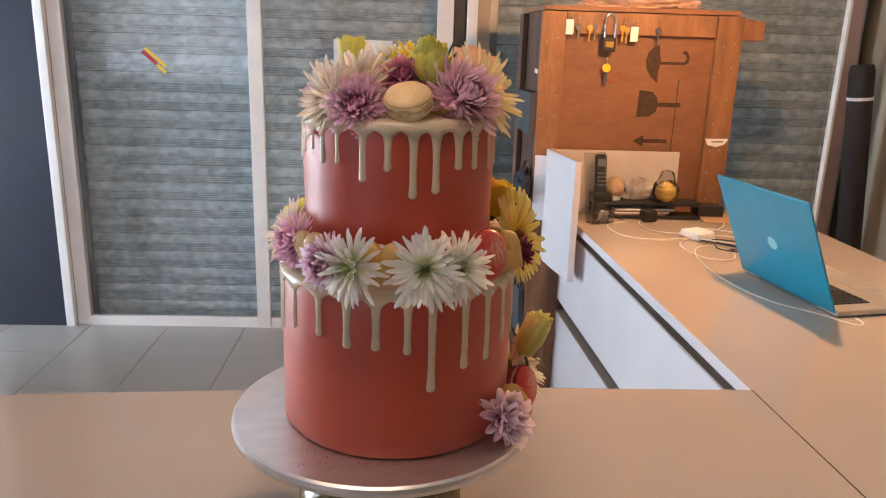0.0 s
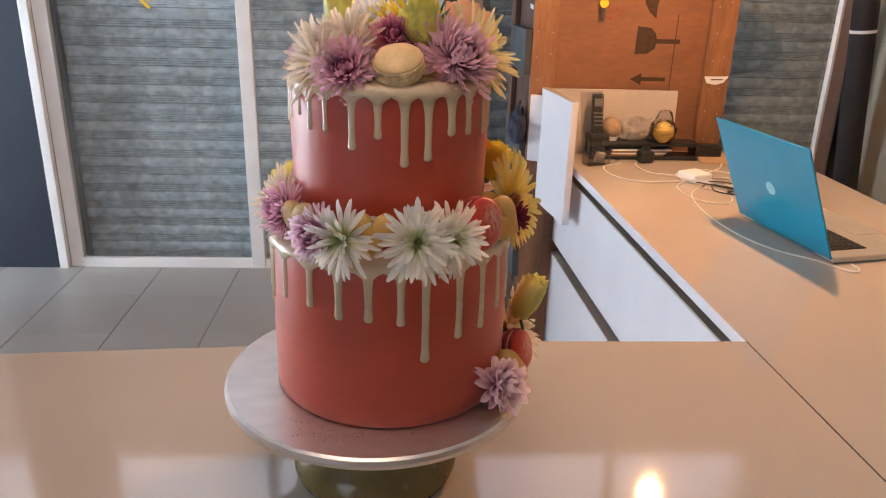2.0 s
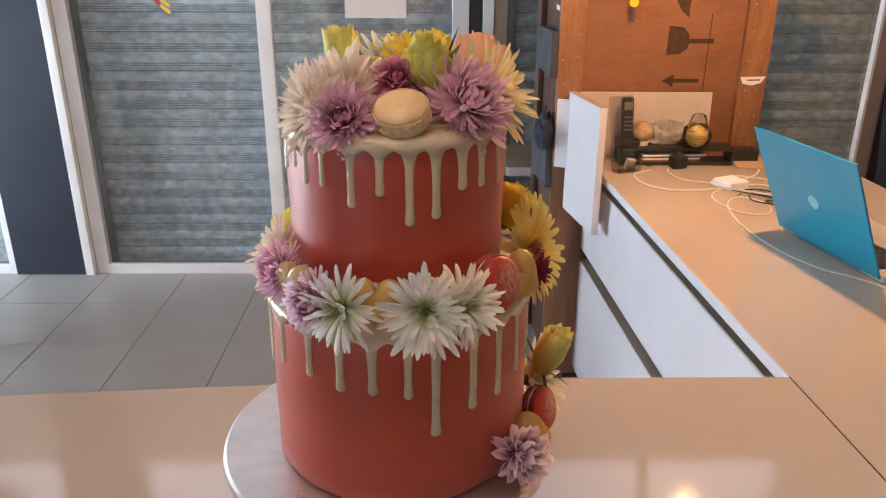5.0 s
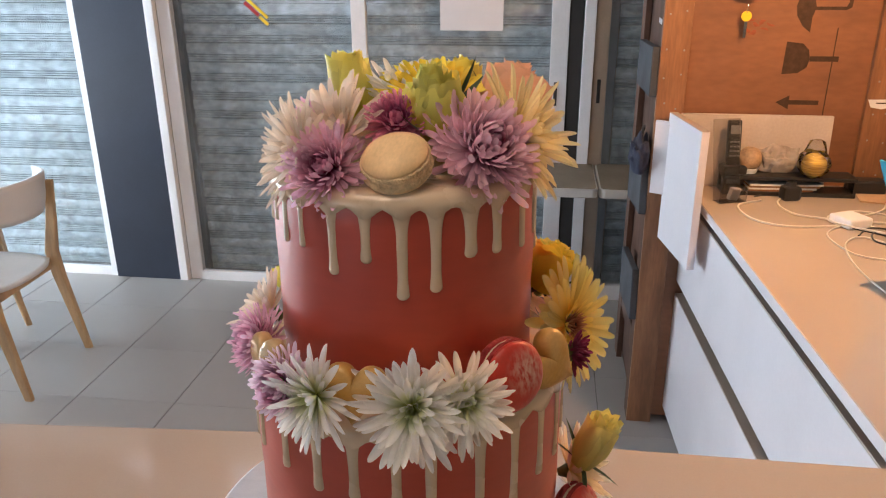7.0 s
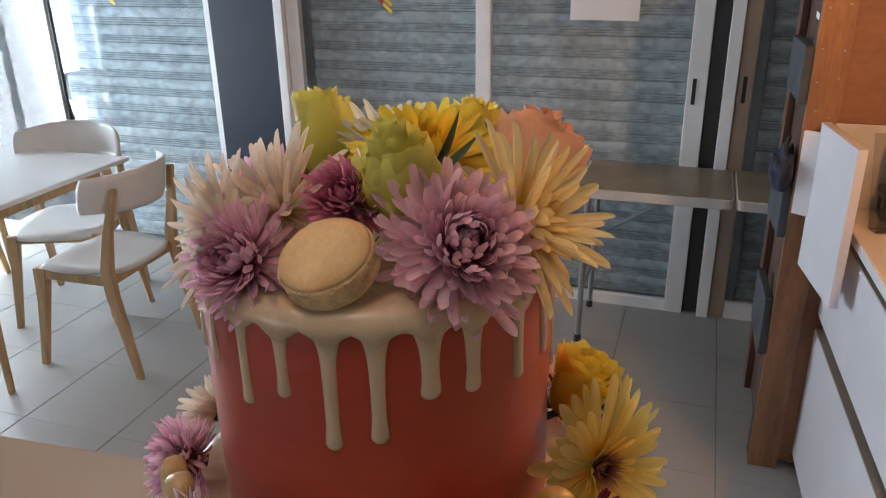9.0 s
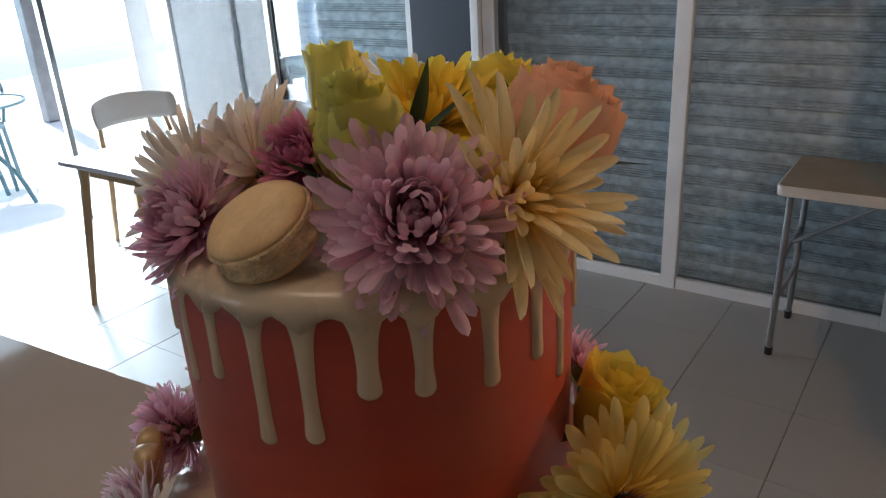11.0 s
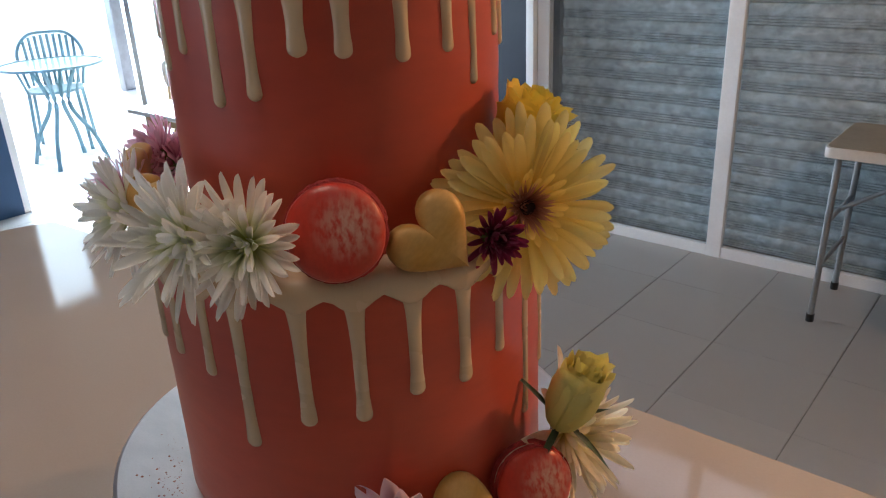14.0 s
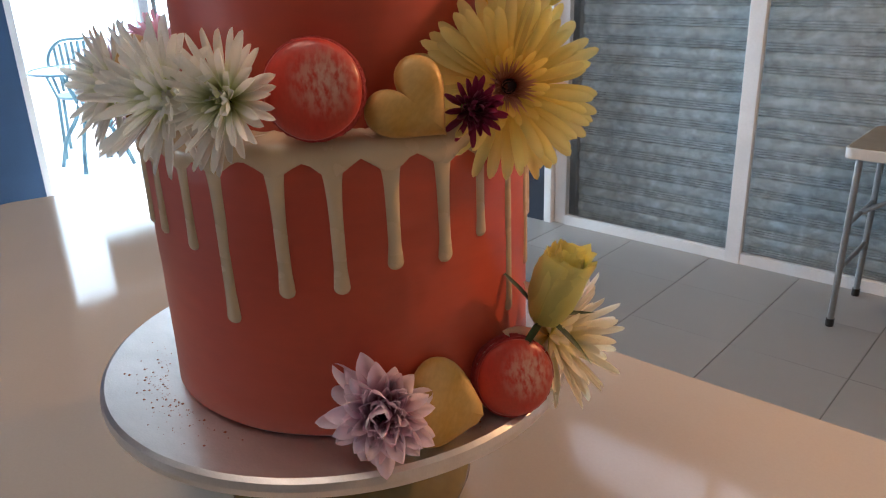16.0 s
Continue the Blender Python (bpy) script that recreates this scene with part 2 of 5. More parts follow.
def smooth_path(points, steps=6):
    """A Catmull-Rom line through points."""
    p = [Vector(q) for q in points]
    p = [2 * p[0] - p[1]] + p + [2 * p[-1] - p[-2]]
    out = []
    for i in range(1, len(p) - 2):
        for k in range(steps):
            t = k / steps
            out.append(0.5 * ((2 * p[i]) + (p[i + 1] - p[i - 1]) * t + (2 * p[i - 1] - 5 * p[i] + 4 * p[i + 1] - p[i + 2]) * t * t
                              + (3 * p[i] - p[i - 1] - 3 * p[i + 1] + p[i + 2]) * t ** 3))
    return out + [p[-2]]


def slab(outline, z0, z1, bevel=0.0):
    """A plate with the given outline in x and y."""
    bm = bmesh.new()
    f = bm.faces.new([bm.verts.new((x, y, z0)) for x, y in outline])
    r = bmesh.ops.extrude_face_region(bm, geom=[f])
    for v in r["geom"]:
        if isinstance(v, bmesh.types.BMVert):
            v.co.z = z1
    bmesh.ops.recalc_face_normals(bm, faces=bm.faces[:])
    if bevel:
        edges = [e for e in bm.edges if len(e.link_faces) == 2 and e.calc_face_angle(0) > 0.5]
        bmesh.ops.bevel(bm, geom=edges, offset=bevel, segments=2, profile=0.5, affect="EDGES")
    return bm


# ---------------------------------------------------------------- the room
WALL_Y = 4.10          # glazed front with roller shutters behind it
LEFT_X, RIGHT_X, BACK_Y, ROOM_H = -4.10, 2.72, -2.6, 3.95

tagged(part("floor", box(LEFT_X - 0.25, RIGHT_X + 0.2, BACK_Y - 0.2, 4.5, -0.20, -0.0035), GROUT), "grey tiled café floor with dark joints", "floor", kind="structure")
tagged(part("ground", box(-60, LEFT_X - 0.252, -40, 50, -0.16, -0.03), TERRACE), "pale sunlit paving outside the open shop front", "ground", kind="structure")
tagged(part("ceiling", box(LEFT_X - 0.2, RIGHT_X + 0.2, BACK_Y - 0.2, 4.45, ROOM_H, ROOM_H + 0.1), CEIL), "plain white painted ceiling", "ceiling", kind="structure")
tagged(part("wall_east", box(RIGHT_X, RIGHT_X + 0.15, BACK_Y, 4.45, -0.012, ROOM_H - 0.002), BEIGE), "plain beige plastered wall", "wall", kind="structure")
# unseen south wall with an assumed window, added to bring in daylight
south = thing("wall_south", "unseen wall toned dark against bounced light, with an added window", "wall", kind="structure")
for x0, x1, z0, z1 in ((LEFT_X - 0.2, -3.9, -0.012, ROOM_H - 0.002), (-1.7, RIGHT_X, -0.012, ROOM_H - 0.002), (-3.9, -1.7, -0.012, 0.86), (-3.9, -1.7, 2.24, ROOM_H - 0.002)):
    part("wall_piece", box(x0, x1, BACK_Y - 0.15, BACK_Y - 0.002, z0, z1), TAUPE, south)
win = thing("window_1", "assumed white framed window behind the counter, out of view", "window", kind="structure")
for x0, x1, z0, z1 in ((-3.898, -3.84, 0.862, 2.238), (-1.76, -1.702, 0.862, 2.238), (-3.838, -1.762, 0.862, 0.92), (-3.838, -1.762, 2.18, 2.238)):
    part("frame_bar", box(x0, x1, BACK_Y - 0.10, BACK_Y - 0.05, z0, z1, 0.003), FRAME_WHITE, win)
pane = part("pane", box(-3.838, -1.762, BACK_Y - 0.078, BACK_Y - 0.072, 0.922, 2.178), GLASS, win)
pane.visible_shadow = False
north = thing("wall_north", "white wall with high windows above the shutter doors", "wall", kind="structure")
for x0, x1, z0, z1 in ((LEFT_X - 0.2, RIGHT_X - 0.002, 2.12, 3.14), (LEFT_X - 0.2, RIGHT_X - 0.002, 3.80, ROOM_H - 0.002), (LEFT_X - 0.2, -3.95, 3.142, 3.798), (-1.93, -1.55, 3.142, 3.798), (0.52, 0.72, 3.142, 3.798), (2.55, RIGHT_X - 0.002, 3.142, 3.798)):
    part("wall_piece", box(x0, x1, WALL_Y + 0.02, WALL_Y + 0.34, z0, z1), CEIL, north)
for k, (x0, x1) in enumerate(((-3.948, -1.932), (-1.548, 0.518), (0.722, 2.548))):
    tw = thing("window_%d" % (k + 2), "white framed high window above the shutters", "window", kind="structure")
    xm = (x0 + x1) / 2
    for a0, a1, z0, z1 in ((x0, x0 + 0.05, 3.143, 3.797), (x1 - 0.05, x1, 3.143, 3.797), (xm - 0.03, xm + 0.03, 3.194, 3.746), (x0 + 0.051, x1 - 0.051, 3.143, 3.193), (x0 + 0.051, x1 - 0.051, 3.747, 3.797)):
        part("frame_bar", box(a0, a1, WALL_Y + 0.12, WALL_Y + 0.17, z0, z1, 0.003), FRAME_WHITE, tw)
    for a0, a1 in ((x0 + 0.051, xm - 0.031), (xm + 0.031, x1 - 0.051)):
        pane = part("pane", box(a0, a1, WALL_Y + 0.142, WALL_Y + 0.148, 3.195, 3.745), GLASS, tw)
        pane.visible_shadow = False
# west side: blue wall, then the open glazed entrance
west = tagged(part("wall_west", box(LEFT_X - 0.2, LEFT_X, BACK_Y, 2.44, -0.012, ROOM_H - 0.002), BLUE_WALL), "blue painted wall beside the open entrance", "wall", kind="structure")
tagged(part("wall_west_header", box(LEFT_X - 0.2, LEFT_X, 2.442, WALL_Y + 0.018, 2.62, ROOM_H - 0.002), CEIL), "white header above the open entrance", "wall", kind="structure")
tagged(part("wall_outside", box(LEFT_X - 0.2, RIGHT_X + 0.15, WALL_Y + 0.35, WALL_Y + 0.4, -0.012, 2.95), BEIGE), "plain wall outside closing the shutters", "wall", kind="structure")

# glowing board in place of the overexposed outdoors, also lighting the room
BACK = glow_material("glowing_daylight_board", (0.78, 0.95, 1.0), 2.3)
tagged(part("backdrop", box(-16.1, -16.0, -14, 26, -0.02, 9), BACK), "glowing board standing in for bright daylight beyond the terrace", "backdrop", kind="structure")

# second glowing board for the unseen sky mirrored in the worktop
tagged(part("backdrop", box(-30, 30, 24.0, 24.1, -0.02, 30), glow_material("pale_overcast_distance", (1.0, 0.96, 0.96), 1.15)), "pale overcast distance beyond the high windows", "backdrop", kind="structure")

# pillar between the two glazed bays
tagged(part("pillar", box(-1.915, -1.545, WALL_Y - 0.03, WALL_Y + 0.3, -0.012, ROOM_H - 0.002, 0.004), NAVY), "square navy painted pillar between glazed doors", "pillar", kind="structure")


def glazed_bay(name, stiles, rails, panes, label):
    """A white aluminium door bay: stiles (x0, x1, y), bottom and top rails, glass."""
    ob = thing(name, label, "door", kind="structure")
    for x0, x1, dy, mat in stiles:
        part("stile", box(x0, x1, WALL_Y + dy - 0.02, WALL_Y + dy + 0.022, -0.012, 2.118, 0.003), mat, ob)
    for x0, x1, dy, z1 in rails:
        part("bottom_rail", box(x0 + 0.001, x1 - 0.001, WALL_Y + dy - 0.016, WALL_Y + dy + 0.018, -0.012, z1, 0.003), FRAME_WHITE, ob)
        part("top_rail", box(x0 + 0.001, x1 - 0.001, WALL_Y + dy - 0.016, WALL_Y + dy + 0.018, 2.05, 2.112, 0.003), FRAME_WHITE, ob)
    for x0, x1, dy in panes:
        p = part("pane", box(x0, x1, WALL_Y + dy - 0.002, WALL_Y + dy + 0.002, 0.02, 2.09), GLASS, ob)
        p.visible_shadow = False
    return ob


W = FRAME_WHITE
TAN = material("tan_aluminium", (0.50, 0.41, 0.32), 0.4, vary=0.08, bump=0.03)
MAUVE = material("mauve_grey_paint", (0.36, 0.30, 0.33), 0.45, vary=0.06)
glazed_bay("door_1", [(-3.98, -3.90, 0, W), (-3.005, -2.965, 0, W), (-2.963, -2.945, 0.01, DARK_GAP), (-1.952, -1.917, 0, W)],
           [(-3.90, -3.005, 0, 0.045), (-2.945, -1.952, 0, 0.045)], [(-3.90, -3.005, 0), (-2.945, -1.952, 0)],
           "white aluminium sliding glass doors before a closed shutter")
glazed_bay("door_2", [(-1.543, -1.498, -0.02, W), (-1.494, -1.425, 0.012, W), (-0.527, -0.457, 0, W), (0.408, 0.488, 0, W), (0.490, 0.553, 0.03, DARK_GAP),
                      (0.555, 0.606, -0.015, W), (0.608, 0.672, 0.02, TAN)],
           [(-1.425, -0.527, 0, 0.052), (-0.457, 0.408, 0, 0.052)], [(-1.425, -0.527, 0), (-0.457, 0.408, 0)],
           "white aluminium sliding glass doors before a closed shutter")
glazed_bay("door_3", [(2.462, 2.478, -0.015, W), (2.480, 2.55, 0, MAUVE)], [(0.674, 2.462, 0, 0.08)], [(0.674, 2.44, 0)], "white framed glass door half hidden by a wooden crate")

def slat_mesh(width):
    """One interlocking shutter slat, 96 mm high, with a flat band and three grooves."""
    prof = [(0.008, 0.0), (0.008, 0.003)]
    for k in range(3):
        z = 0.0042 + 0.0118 * k
        prof += [(-0.003, z), (-0.0048, z + 0.0034), (-0.003, z + 0.0066), (0.008, z + 0.0076), (0.008, z + 0.0112)]
    prof += [(-0.006, 0.0405), (-0.0105, 0.054), (-0.012, 0.066), (-0.0105, 0.079), (-0.006, 0.091), (0.006, 0.0955)]
    bm = bmesh.new()
    rows = [[bm.verts.new((x, y + b, z)) for b in (0, 0.004) for y, z in prof] for x in (-width / 2, width / 2)]
    n = len(prof)
    a, b = rows
    for i in range(n - 1):
        bm.faces.new((a[i], b[i], b[i + 1], a[i + 1]))
        bm.faces.new((a[n + i], a[n + i + 1], b[n + i + 1], b[n + i]))
        for r in rows:
            bm.faces.new((r[i], r[i + 1], r[n + i + 1], r[n + i]))
    bmesh.ops.recalc_face_normals(bm, faces=bm.faces[:])
    return bm


def shutter(x0, x1, label):
    ob = thing("roller_shutter", label, "shutter", pose((x0 + x1) / 2, WALL_Y + 0.15, -0.012), group="roller shutters", kind="structure")
    first = part("slat", slat_mesh(x1 - x0 - 0.01), STEEL, ob, m=pose(0, 0, 0.01))
    for k in range(1, 22):
        s = new("slat", first.data)
        s.parent = ob
        s.matrix_basis = pose(random.uniform(-0.002, 0.002), random.uniform(-0.0015, 0.0015), 0.01 + 0.096 * k)
    for x in (-(x1 - x0) / 2 - 0.02, (x1 - x0) / 2 + 0.02):
        part("guide", box(x - 0.019, x + 0.019, -0.03, 0.03, 0, 2.13), TUBE, ob)


shutter(-3.98, -1.99, "closed galvanised roller shutter behind glass doors")
shutter(-1.44, 0.58, "closed galvanised roller shutter behind glass doors")
shutter(0.72, 2.60, "closed galvanised roller shutter behind the crate")

# entrance on the west side: stiles and a fixed pane
ent = thing("door_4", "open white framed glass entrance to the terrace", "door", kind="structure")
for y0, y1 in ((3.92, 4.09), (3.34, 3.375), (2.446, 2.49)):
    part("stile", box(LEFT_X - 0.06, LEFT_X - 0.02, y0, y1, -0.012, 2.618, 0.003), FRAME_WHITE if y0 != 3.34 else TUBE, ent)
part("top_rail", box(LEFT_X - 0.06, LEFT_X - 0.021, 2.492, 3.918, 2.54, 2.615, 0.003), FRAME_WHITE, ent)
# added out of view, narrows the doorway's reflection on the worktop
part("glare_blocker", box(LEFT_X - 0.10, LEFT_X - 0.065, 2.78, 4.09, 2.18, 2.61, 0.003), TUBE, ent, "unseen grey panel added to cut daylight mirrored in the counter")

# ---------------------------------------------------------------- counters
COUNTER = 0.94
fc = thing("front_counter", "cream laminate topped service counter carrying the cake", "counter")
FY0, FY1 = 0.66, 1.452
part("worktop", slab([(-0.985, 1.357), (-1.022, 1.245), (-1.035, FY0), (0.999, FY0), (0.956, FY1), (0.32, 1.450)], COUNTER - 0.04, COUNTER, 0.002), LAMINATE, fc)
part("body", slab([(-0.985, FY0 + 0.05), (0.98, FY0 + 0.05), (0.94, FY1 - 0.04), (-0.95, 1.315)], -0.012, COUNTER - 0.041), WHITE_BOARD, fc)
part("joint", slab([(0.9978, 0.662), (1.0002, 0.662), (0.9572, 1.4515), (0.9548, 1.4515)], COUNTER - 0.002, COUNTER + 0.0004), DARK_GAP, fc, "dark seam between the worktops")
sc_ = thing("side_counter", "cream laminate side counter with white drawer fronts", "counter", pose(0.9565, 1.447, 0, 0, 0, 3.13))
part("worktop", box(0.0, 0.86, -0.83, 1.535, COUNTER - 0.028, COUNTER, 0.002), LAMINATE, sc_)
part("edge_band", box(-0.0012, -0.0002, 0.006, 1.535, COUNTER - 0.0275, COUNTER - 0.002), WHITE_BOARD, sc_, "white edge band of the worktop")
part("channel", box(0.0505, 0.0515, 0.02, 1.52, 0.879, COUNTER - 0.029), DARK_GAP, sc_, "recessed dark finger channel")
part("edging", box(0.012, 0.05, 0.022, 1.62, 0.8725, 0.878), BROWN_EDGE, sc_)
part("body", box(0.052, 0.82, -0.78, 1.60, -0.012, COUNTER - 0.029), WHITE_BOARD, sc_)
part("drawer_front", box(0.012, 0.05, 0.022, 1.62, 0.575, 0.872, 0.002), WHITE_BOARD, sc_)
part("channel", box(0.044, 0.0515, 0.022, 1.62, 0.527, 0.574), DARK_GAP, sc_, "recessed dark finger channel")
part("edging", box(0.012, 0.0435, 0.022, 1.62, 0.5225, 0.528), BROWN_EDGE, sc_)
part("drawer_front", box(0.012, 0.05, 0.022, 1.62, 0.06, 0.522, 0.002), WHITE_BOARD, sc_)

# screen boards at the far end of the side counter
sb = thing("screen_board", "thick white melamine board fixed upright at counter end", "board")
part("panel", box(-0.012, 0.012, 0, 0.30, 0.752, 1.178, 0.002), WHITE_BOARD, sb, m=pose(0.857, 2.67, 0, 0, 0, 9.5))
part("raw_edge", box(-0.0115, 0.0115, 0.001, 0.299, 1.1782, 1.1795), BROWN_EDGE, sb, "raw brown chipboard edge", m=pose(0.857, 2.67, 0, 0, 0, 9.5))
sb2 = thing("screen_board", "thin white board behind the first at counter end", "board")
part("panel", box(-0.006, 0.006, -0.02, 0.05, 0.905, 1.15, 0.001), WHITE_BOARD, sb2, m=pose(0.803, 2.955, 0, 0, 0, 60))
# ---------------------------------------------------------------- the cake
CX, CY = 0.281, 1.077
LX, LY = 0.2825, 1.073     # the lower tier stands a little off the upper one
BOARD_Z, LOW_TOP, TOP = 1.098, 1.303, 1.485
R_LOW, R_TOP = 0.1465, 0.1157


def at_cake(angle, r, z, tilt=0.0, spin=0.0, face=None):
    """A pose on the cake at an angle round it: its z axis looks outwards (or towards face), raised by tilt degrees."""
    a = radians(angle)
    return pose(CX + r * math.cos(a), CY + r * math.sin(a), z, 0, 0, angle if face is None else face) @ pose(0, 0, 0, 0, 90 - tilt, 0) @ pose(0, 0, 0, 0, 0, spin)


stand = thing("cake_stand", "low olive glazed pedestal cake stand on the counter", "cake stand", pose(0.262, 1.073, COUNTER))
part("pedestal", lathe([(0, 0), (0.098, 0), (0.106, 0.004), (0.112, 0.02), (0.111, 0.032), (0.104, 0.048), (0.088, 0.068), (0.078, 0.095), (0.080, 0.113), (0.092, 0.129), (0.10, 0.136), (0.10, 0.1415), (0, 0.1415)], 64), OLIVE, stand, smooth=True)
board = thing("cake_board", "round silver foil cake drum under the cake", "cake board", pose(0.266, 1.069, COUNTER + 0.142))
part("drum", lathe([(0, 0), (0.195, 0), (0.1975, 0.0015), (0.1985, 0.007), (0.1975, 0.0125), (0.194, 0.0150), (0, 0.0155)], 128), SILVER, board, smooth=False)

cake = thing("tiered_cake", "two tier terracotta buttercream cake with cream chocolate drips", "cake", pose(LX, LY, 0))
UP = (CX - LX, CY - LY)


def tier(name, r, z0, z1, off=(0, 0)):
    bm = bmesh.new()
    prof = [(0, z0), (r - 0.004, z0), (r, z0 + 0.004)] + [(r, z0 + 0.004 + (z1 - z0 - 0.012) * k / 10) for k in range(1, 11)] + [(r - 0.002, z1 - 0.003), (r - 0.007, z1), (0, z1)]
    lathe(prof, 128, bm)
    for v in bm.verts:
        d = Vector((v.co.x, v.co.y, 0))
        if d.length > 0.05:
            w = noise.noise(Vector((v.co.x * 9, v.co.y * 9, v.co.z * 25))) * 0.0011 + noise.noise(Vector((v.co.x * 30, v.co.y * 30, v.co.z * 60))) * 0.0004
            v.co += d.normalized() * w
    return part(name, bm, CAKE, cake, smooth=True, m=pose(*off, 0))


tier("lower_tier", R_LOW, BOARD_Z, LOW_TOP)
tier("upper_tier", R_TOP, LOW_TOP + 0.0005, TOP, UP)


def drip_mesh(r, z_top, length, width):
    """One run of set chocolate down the side, flaring into the rim above and beaded at its tip."""
    bm = bmesh.new()
    n, m = 26, 8
    rows = []
    for i in range(n + 1):
        u = i / n
        s = length * ((u * n / (n - 4)) ** 1.7 * (1 - width * 0.5 / length) if i < n - 4 else 1 - (width * 0.5 / length) * ((n - i) / 4))
        flare = 2.6 * math.exp(-s / 0.0065) + 0.75 * math.exp(-s / 0.022)
        w = width * 0.5 * (1 + flare)
        w *= 0.74 + 0.12 * u + 0.22 * math.exp(-((length - s - width * 0.55) / (width * 0.7)) ** 2)
        t = 0.0036 * (0.62 + 0.5 * u)
        if i >= n - 4:
            c = (i - (n - 4)) / 4
            k = math.sqrt(max(0.0, 1 - c * c))
            w, t = w * max(k, 0.02), t * max(k, 0.15)
        row = []
        for j in range(m + 1):
            a = math.pi * j / m
            off = -math.cos(a) * w
            rr = r + math.sin(a) * t - 0.0012
            ang = off / r
            row.append(bm.verts.new((rr * math.cos(ang), rr * math.sin(ang), z_top - s)))
        rows.append(row)
    for a, b in zip(rows, rows[1:]):
        for j in range(m):
            bm.faces.new((a[j], b[j], b[j + 1], a[j + 1]))
    return bm


def glaze(r, z_top, drips, seed, off=(0, 0)):
    """The cream glaze of one tier: cap, rim band and each drip."""
    rnd = random.Random(seed)
    bm = bmesh.new()
    n = 180
    rings = []
    for rr, dz in ((r * 0.0, 0.0035), (r * 0.55, 0.004), (r - 0.008, 0.004), (r - 0.001, 0.002), (r + 0.0022, -0.004)):
        rings.append([bm.verts.new((rr * math.cos(2 * math.pi * i / n), rr * math.sin(2 * math.pi * i / n),
                                    z_top + dz + 0.0018 * noise.noise(Vector((math.cos(i * 0.3) * 3, rr * 40, seed))))) for i in range(n)] if rr else [bm.verts.new((0, 0, z_top + dz))])
    edge = []
    for i in range(n):
        a = 360 * i / n
        near = min(abs((a - d[0] + 180) % 360 - 180) for d in drips)
        edge.append(z_top - 0.0045 - 0.0095 * math.exp(-(near / 4.8) ** 2) - 0.0035 * abs(noise.noise(Vector((i * 0.21, seed, 0)))) - 0.0012 * rnd.random())
    for dr, k in ((0.0028, 1.0), (0.0002, 1.18)):
        rings.append([bm.verts.new(((r + dr) * math.cos(2 * math.pi * i / n), (r + dr) * math.sin(2 * math.pi * i / n), z_top + (edge[i] - z_top) * k)) for i in range(n)])
    for a, b in zip(rings, rings[1:]):
        for i in range(n):
            j = (i + 1) % n
            q = [a[i % len(a)], b[i % len(b)], b[j % len(b)], a[j % len(a)]]
            q = [v for k, v in enumerate(q) if v not in q[:k]]
            bm.faces.new(q)
    bmesh.ops.recalc_face_normals(bm, faces=bm.faces[:])
    g = part("glaze", bm, DRIP, cake, "cream white chocolate glaze with runs", smooth=True, m=pose(*off, 0))
    for a, z, w in drips:
        part("drip", drip_mesh(r, z_top - 0.003, z_top - 0.003 - z, w), DRIP, g, smooth=True, m=pose(0, 0, 0, 0, 0, a))


glaze(R_TOP, TOP, [(-172, 1.43, .007), (-160, 1.44, .007), (-147, 1.447, .007), (-137, 1.434, .008), (-125, 1.436, .007), (-109, 1.419, .009), (-95, 1.432, .0085), (-81, 1.402, .010),
                   (-68, 1.407, .010), (-53.5, 1.432, .011), (-40.5, 1.430, .010), (-23, 1.425, .0095), (-7, 1.427, .009), (5, 1.404, .008),
                   (22, 1.43, .008), (35, 1.42, .008), (52, 1.44, .009), (66, 1.41, .008), (83, 1.435, .009), (98, 1.40, .009), (113, 1.44, .008), (128, 1.43, .009),
                   (143, 1.42, .009), (158, 1.44, .008), (172, 1.425, .009)], 3, UP)
glaze(R_LOW, LOW_TOP, [(-160, 1.225, .008), (-145, 1.238, .008), (-127, 1.241, .009), (-112, 1.234, .010), (-98.5, 1.235, .010), (-84.5, 1.231, .0095), (-73.5, 1.183, .0115),
                       (-57, 1.205, .011), (-43, 1.207, .0105), (-29, 1.220, .0105), (-15, 1.218, .011), (-2.5, 1.228, .009), (11, 1.158, .0095), (27, 1.18, .009), (39, 1.21, .009),
                       (52, 1.2, .009), (66, 1.23, .009), (80, 1.19, .009), (95, 1.21, .009), (110, 1.24, .009), (127, 1.20, .009), (143, 1.22, .009), (160, 1.19, .009), (176, 1.23, .009), (-169, 1.21, .009)], 5)
# ---------------------------------------------------------------- pendant lamp and an added ceiling fill
BULB = glow_material("warm_bulb", (1.0, 0.55, 0.2), 14)
pend = thing("pendant_lamp", "bare warm bulb pendant above the side counter", "lamp", pose(1.118, 2.228, 2.003))
part("bulb", lathe([(0, -0.06), (0.02, -0.055), (0.03, -0.03), (0.024, 0), (0.013, 0.02), (0, 0.022)], 24), BULB, pend, smooth=True)
part("socket", lathe([(0, 0.02), (0.017, 0.02), (0.017, 0.07), (0, 0.075)], 16), BLACK, pend)
part("cord", tube([(0, 0, 0.07), (0, 0, ROOM_H - 2.003)], 0.003), BLACK, pend)
lamp("pendant_light", "POINT", pose(1.118, 2.228, 1.920), 28, (1.0, 0.52, 0.20), 0.024)
# unseen panel and lamp, added as warm fill over the counter
FILL_PANEL = glow_material("fill_panel_glow", (1.0, 0.82, 0.62), 1.7)
cl = thing("ceiling_light", "unseen warm fill panel added under the ceiling", "lamp", pose(-0.1, 0.3, ROOM_H - 0.004))
part("fill_sheet", box(-0.6, 0.6, -0.3, 0.3, -0.04, -0.03), FILL_PANEL, cl)
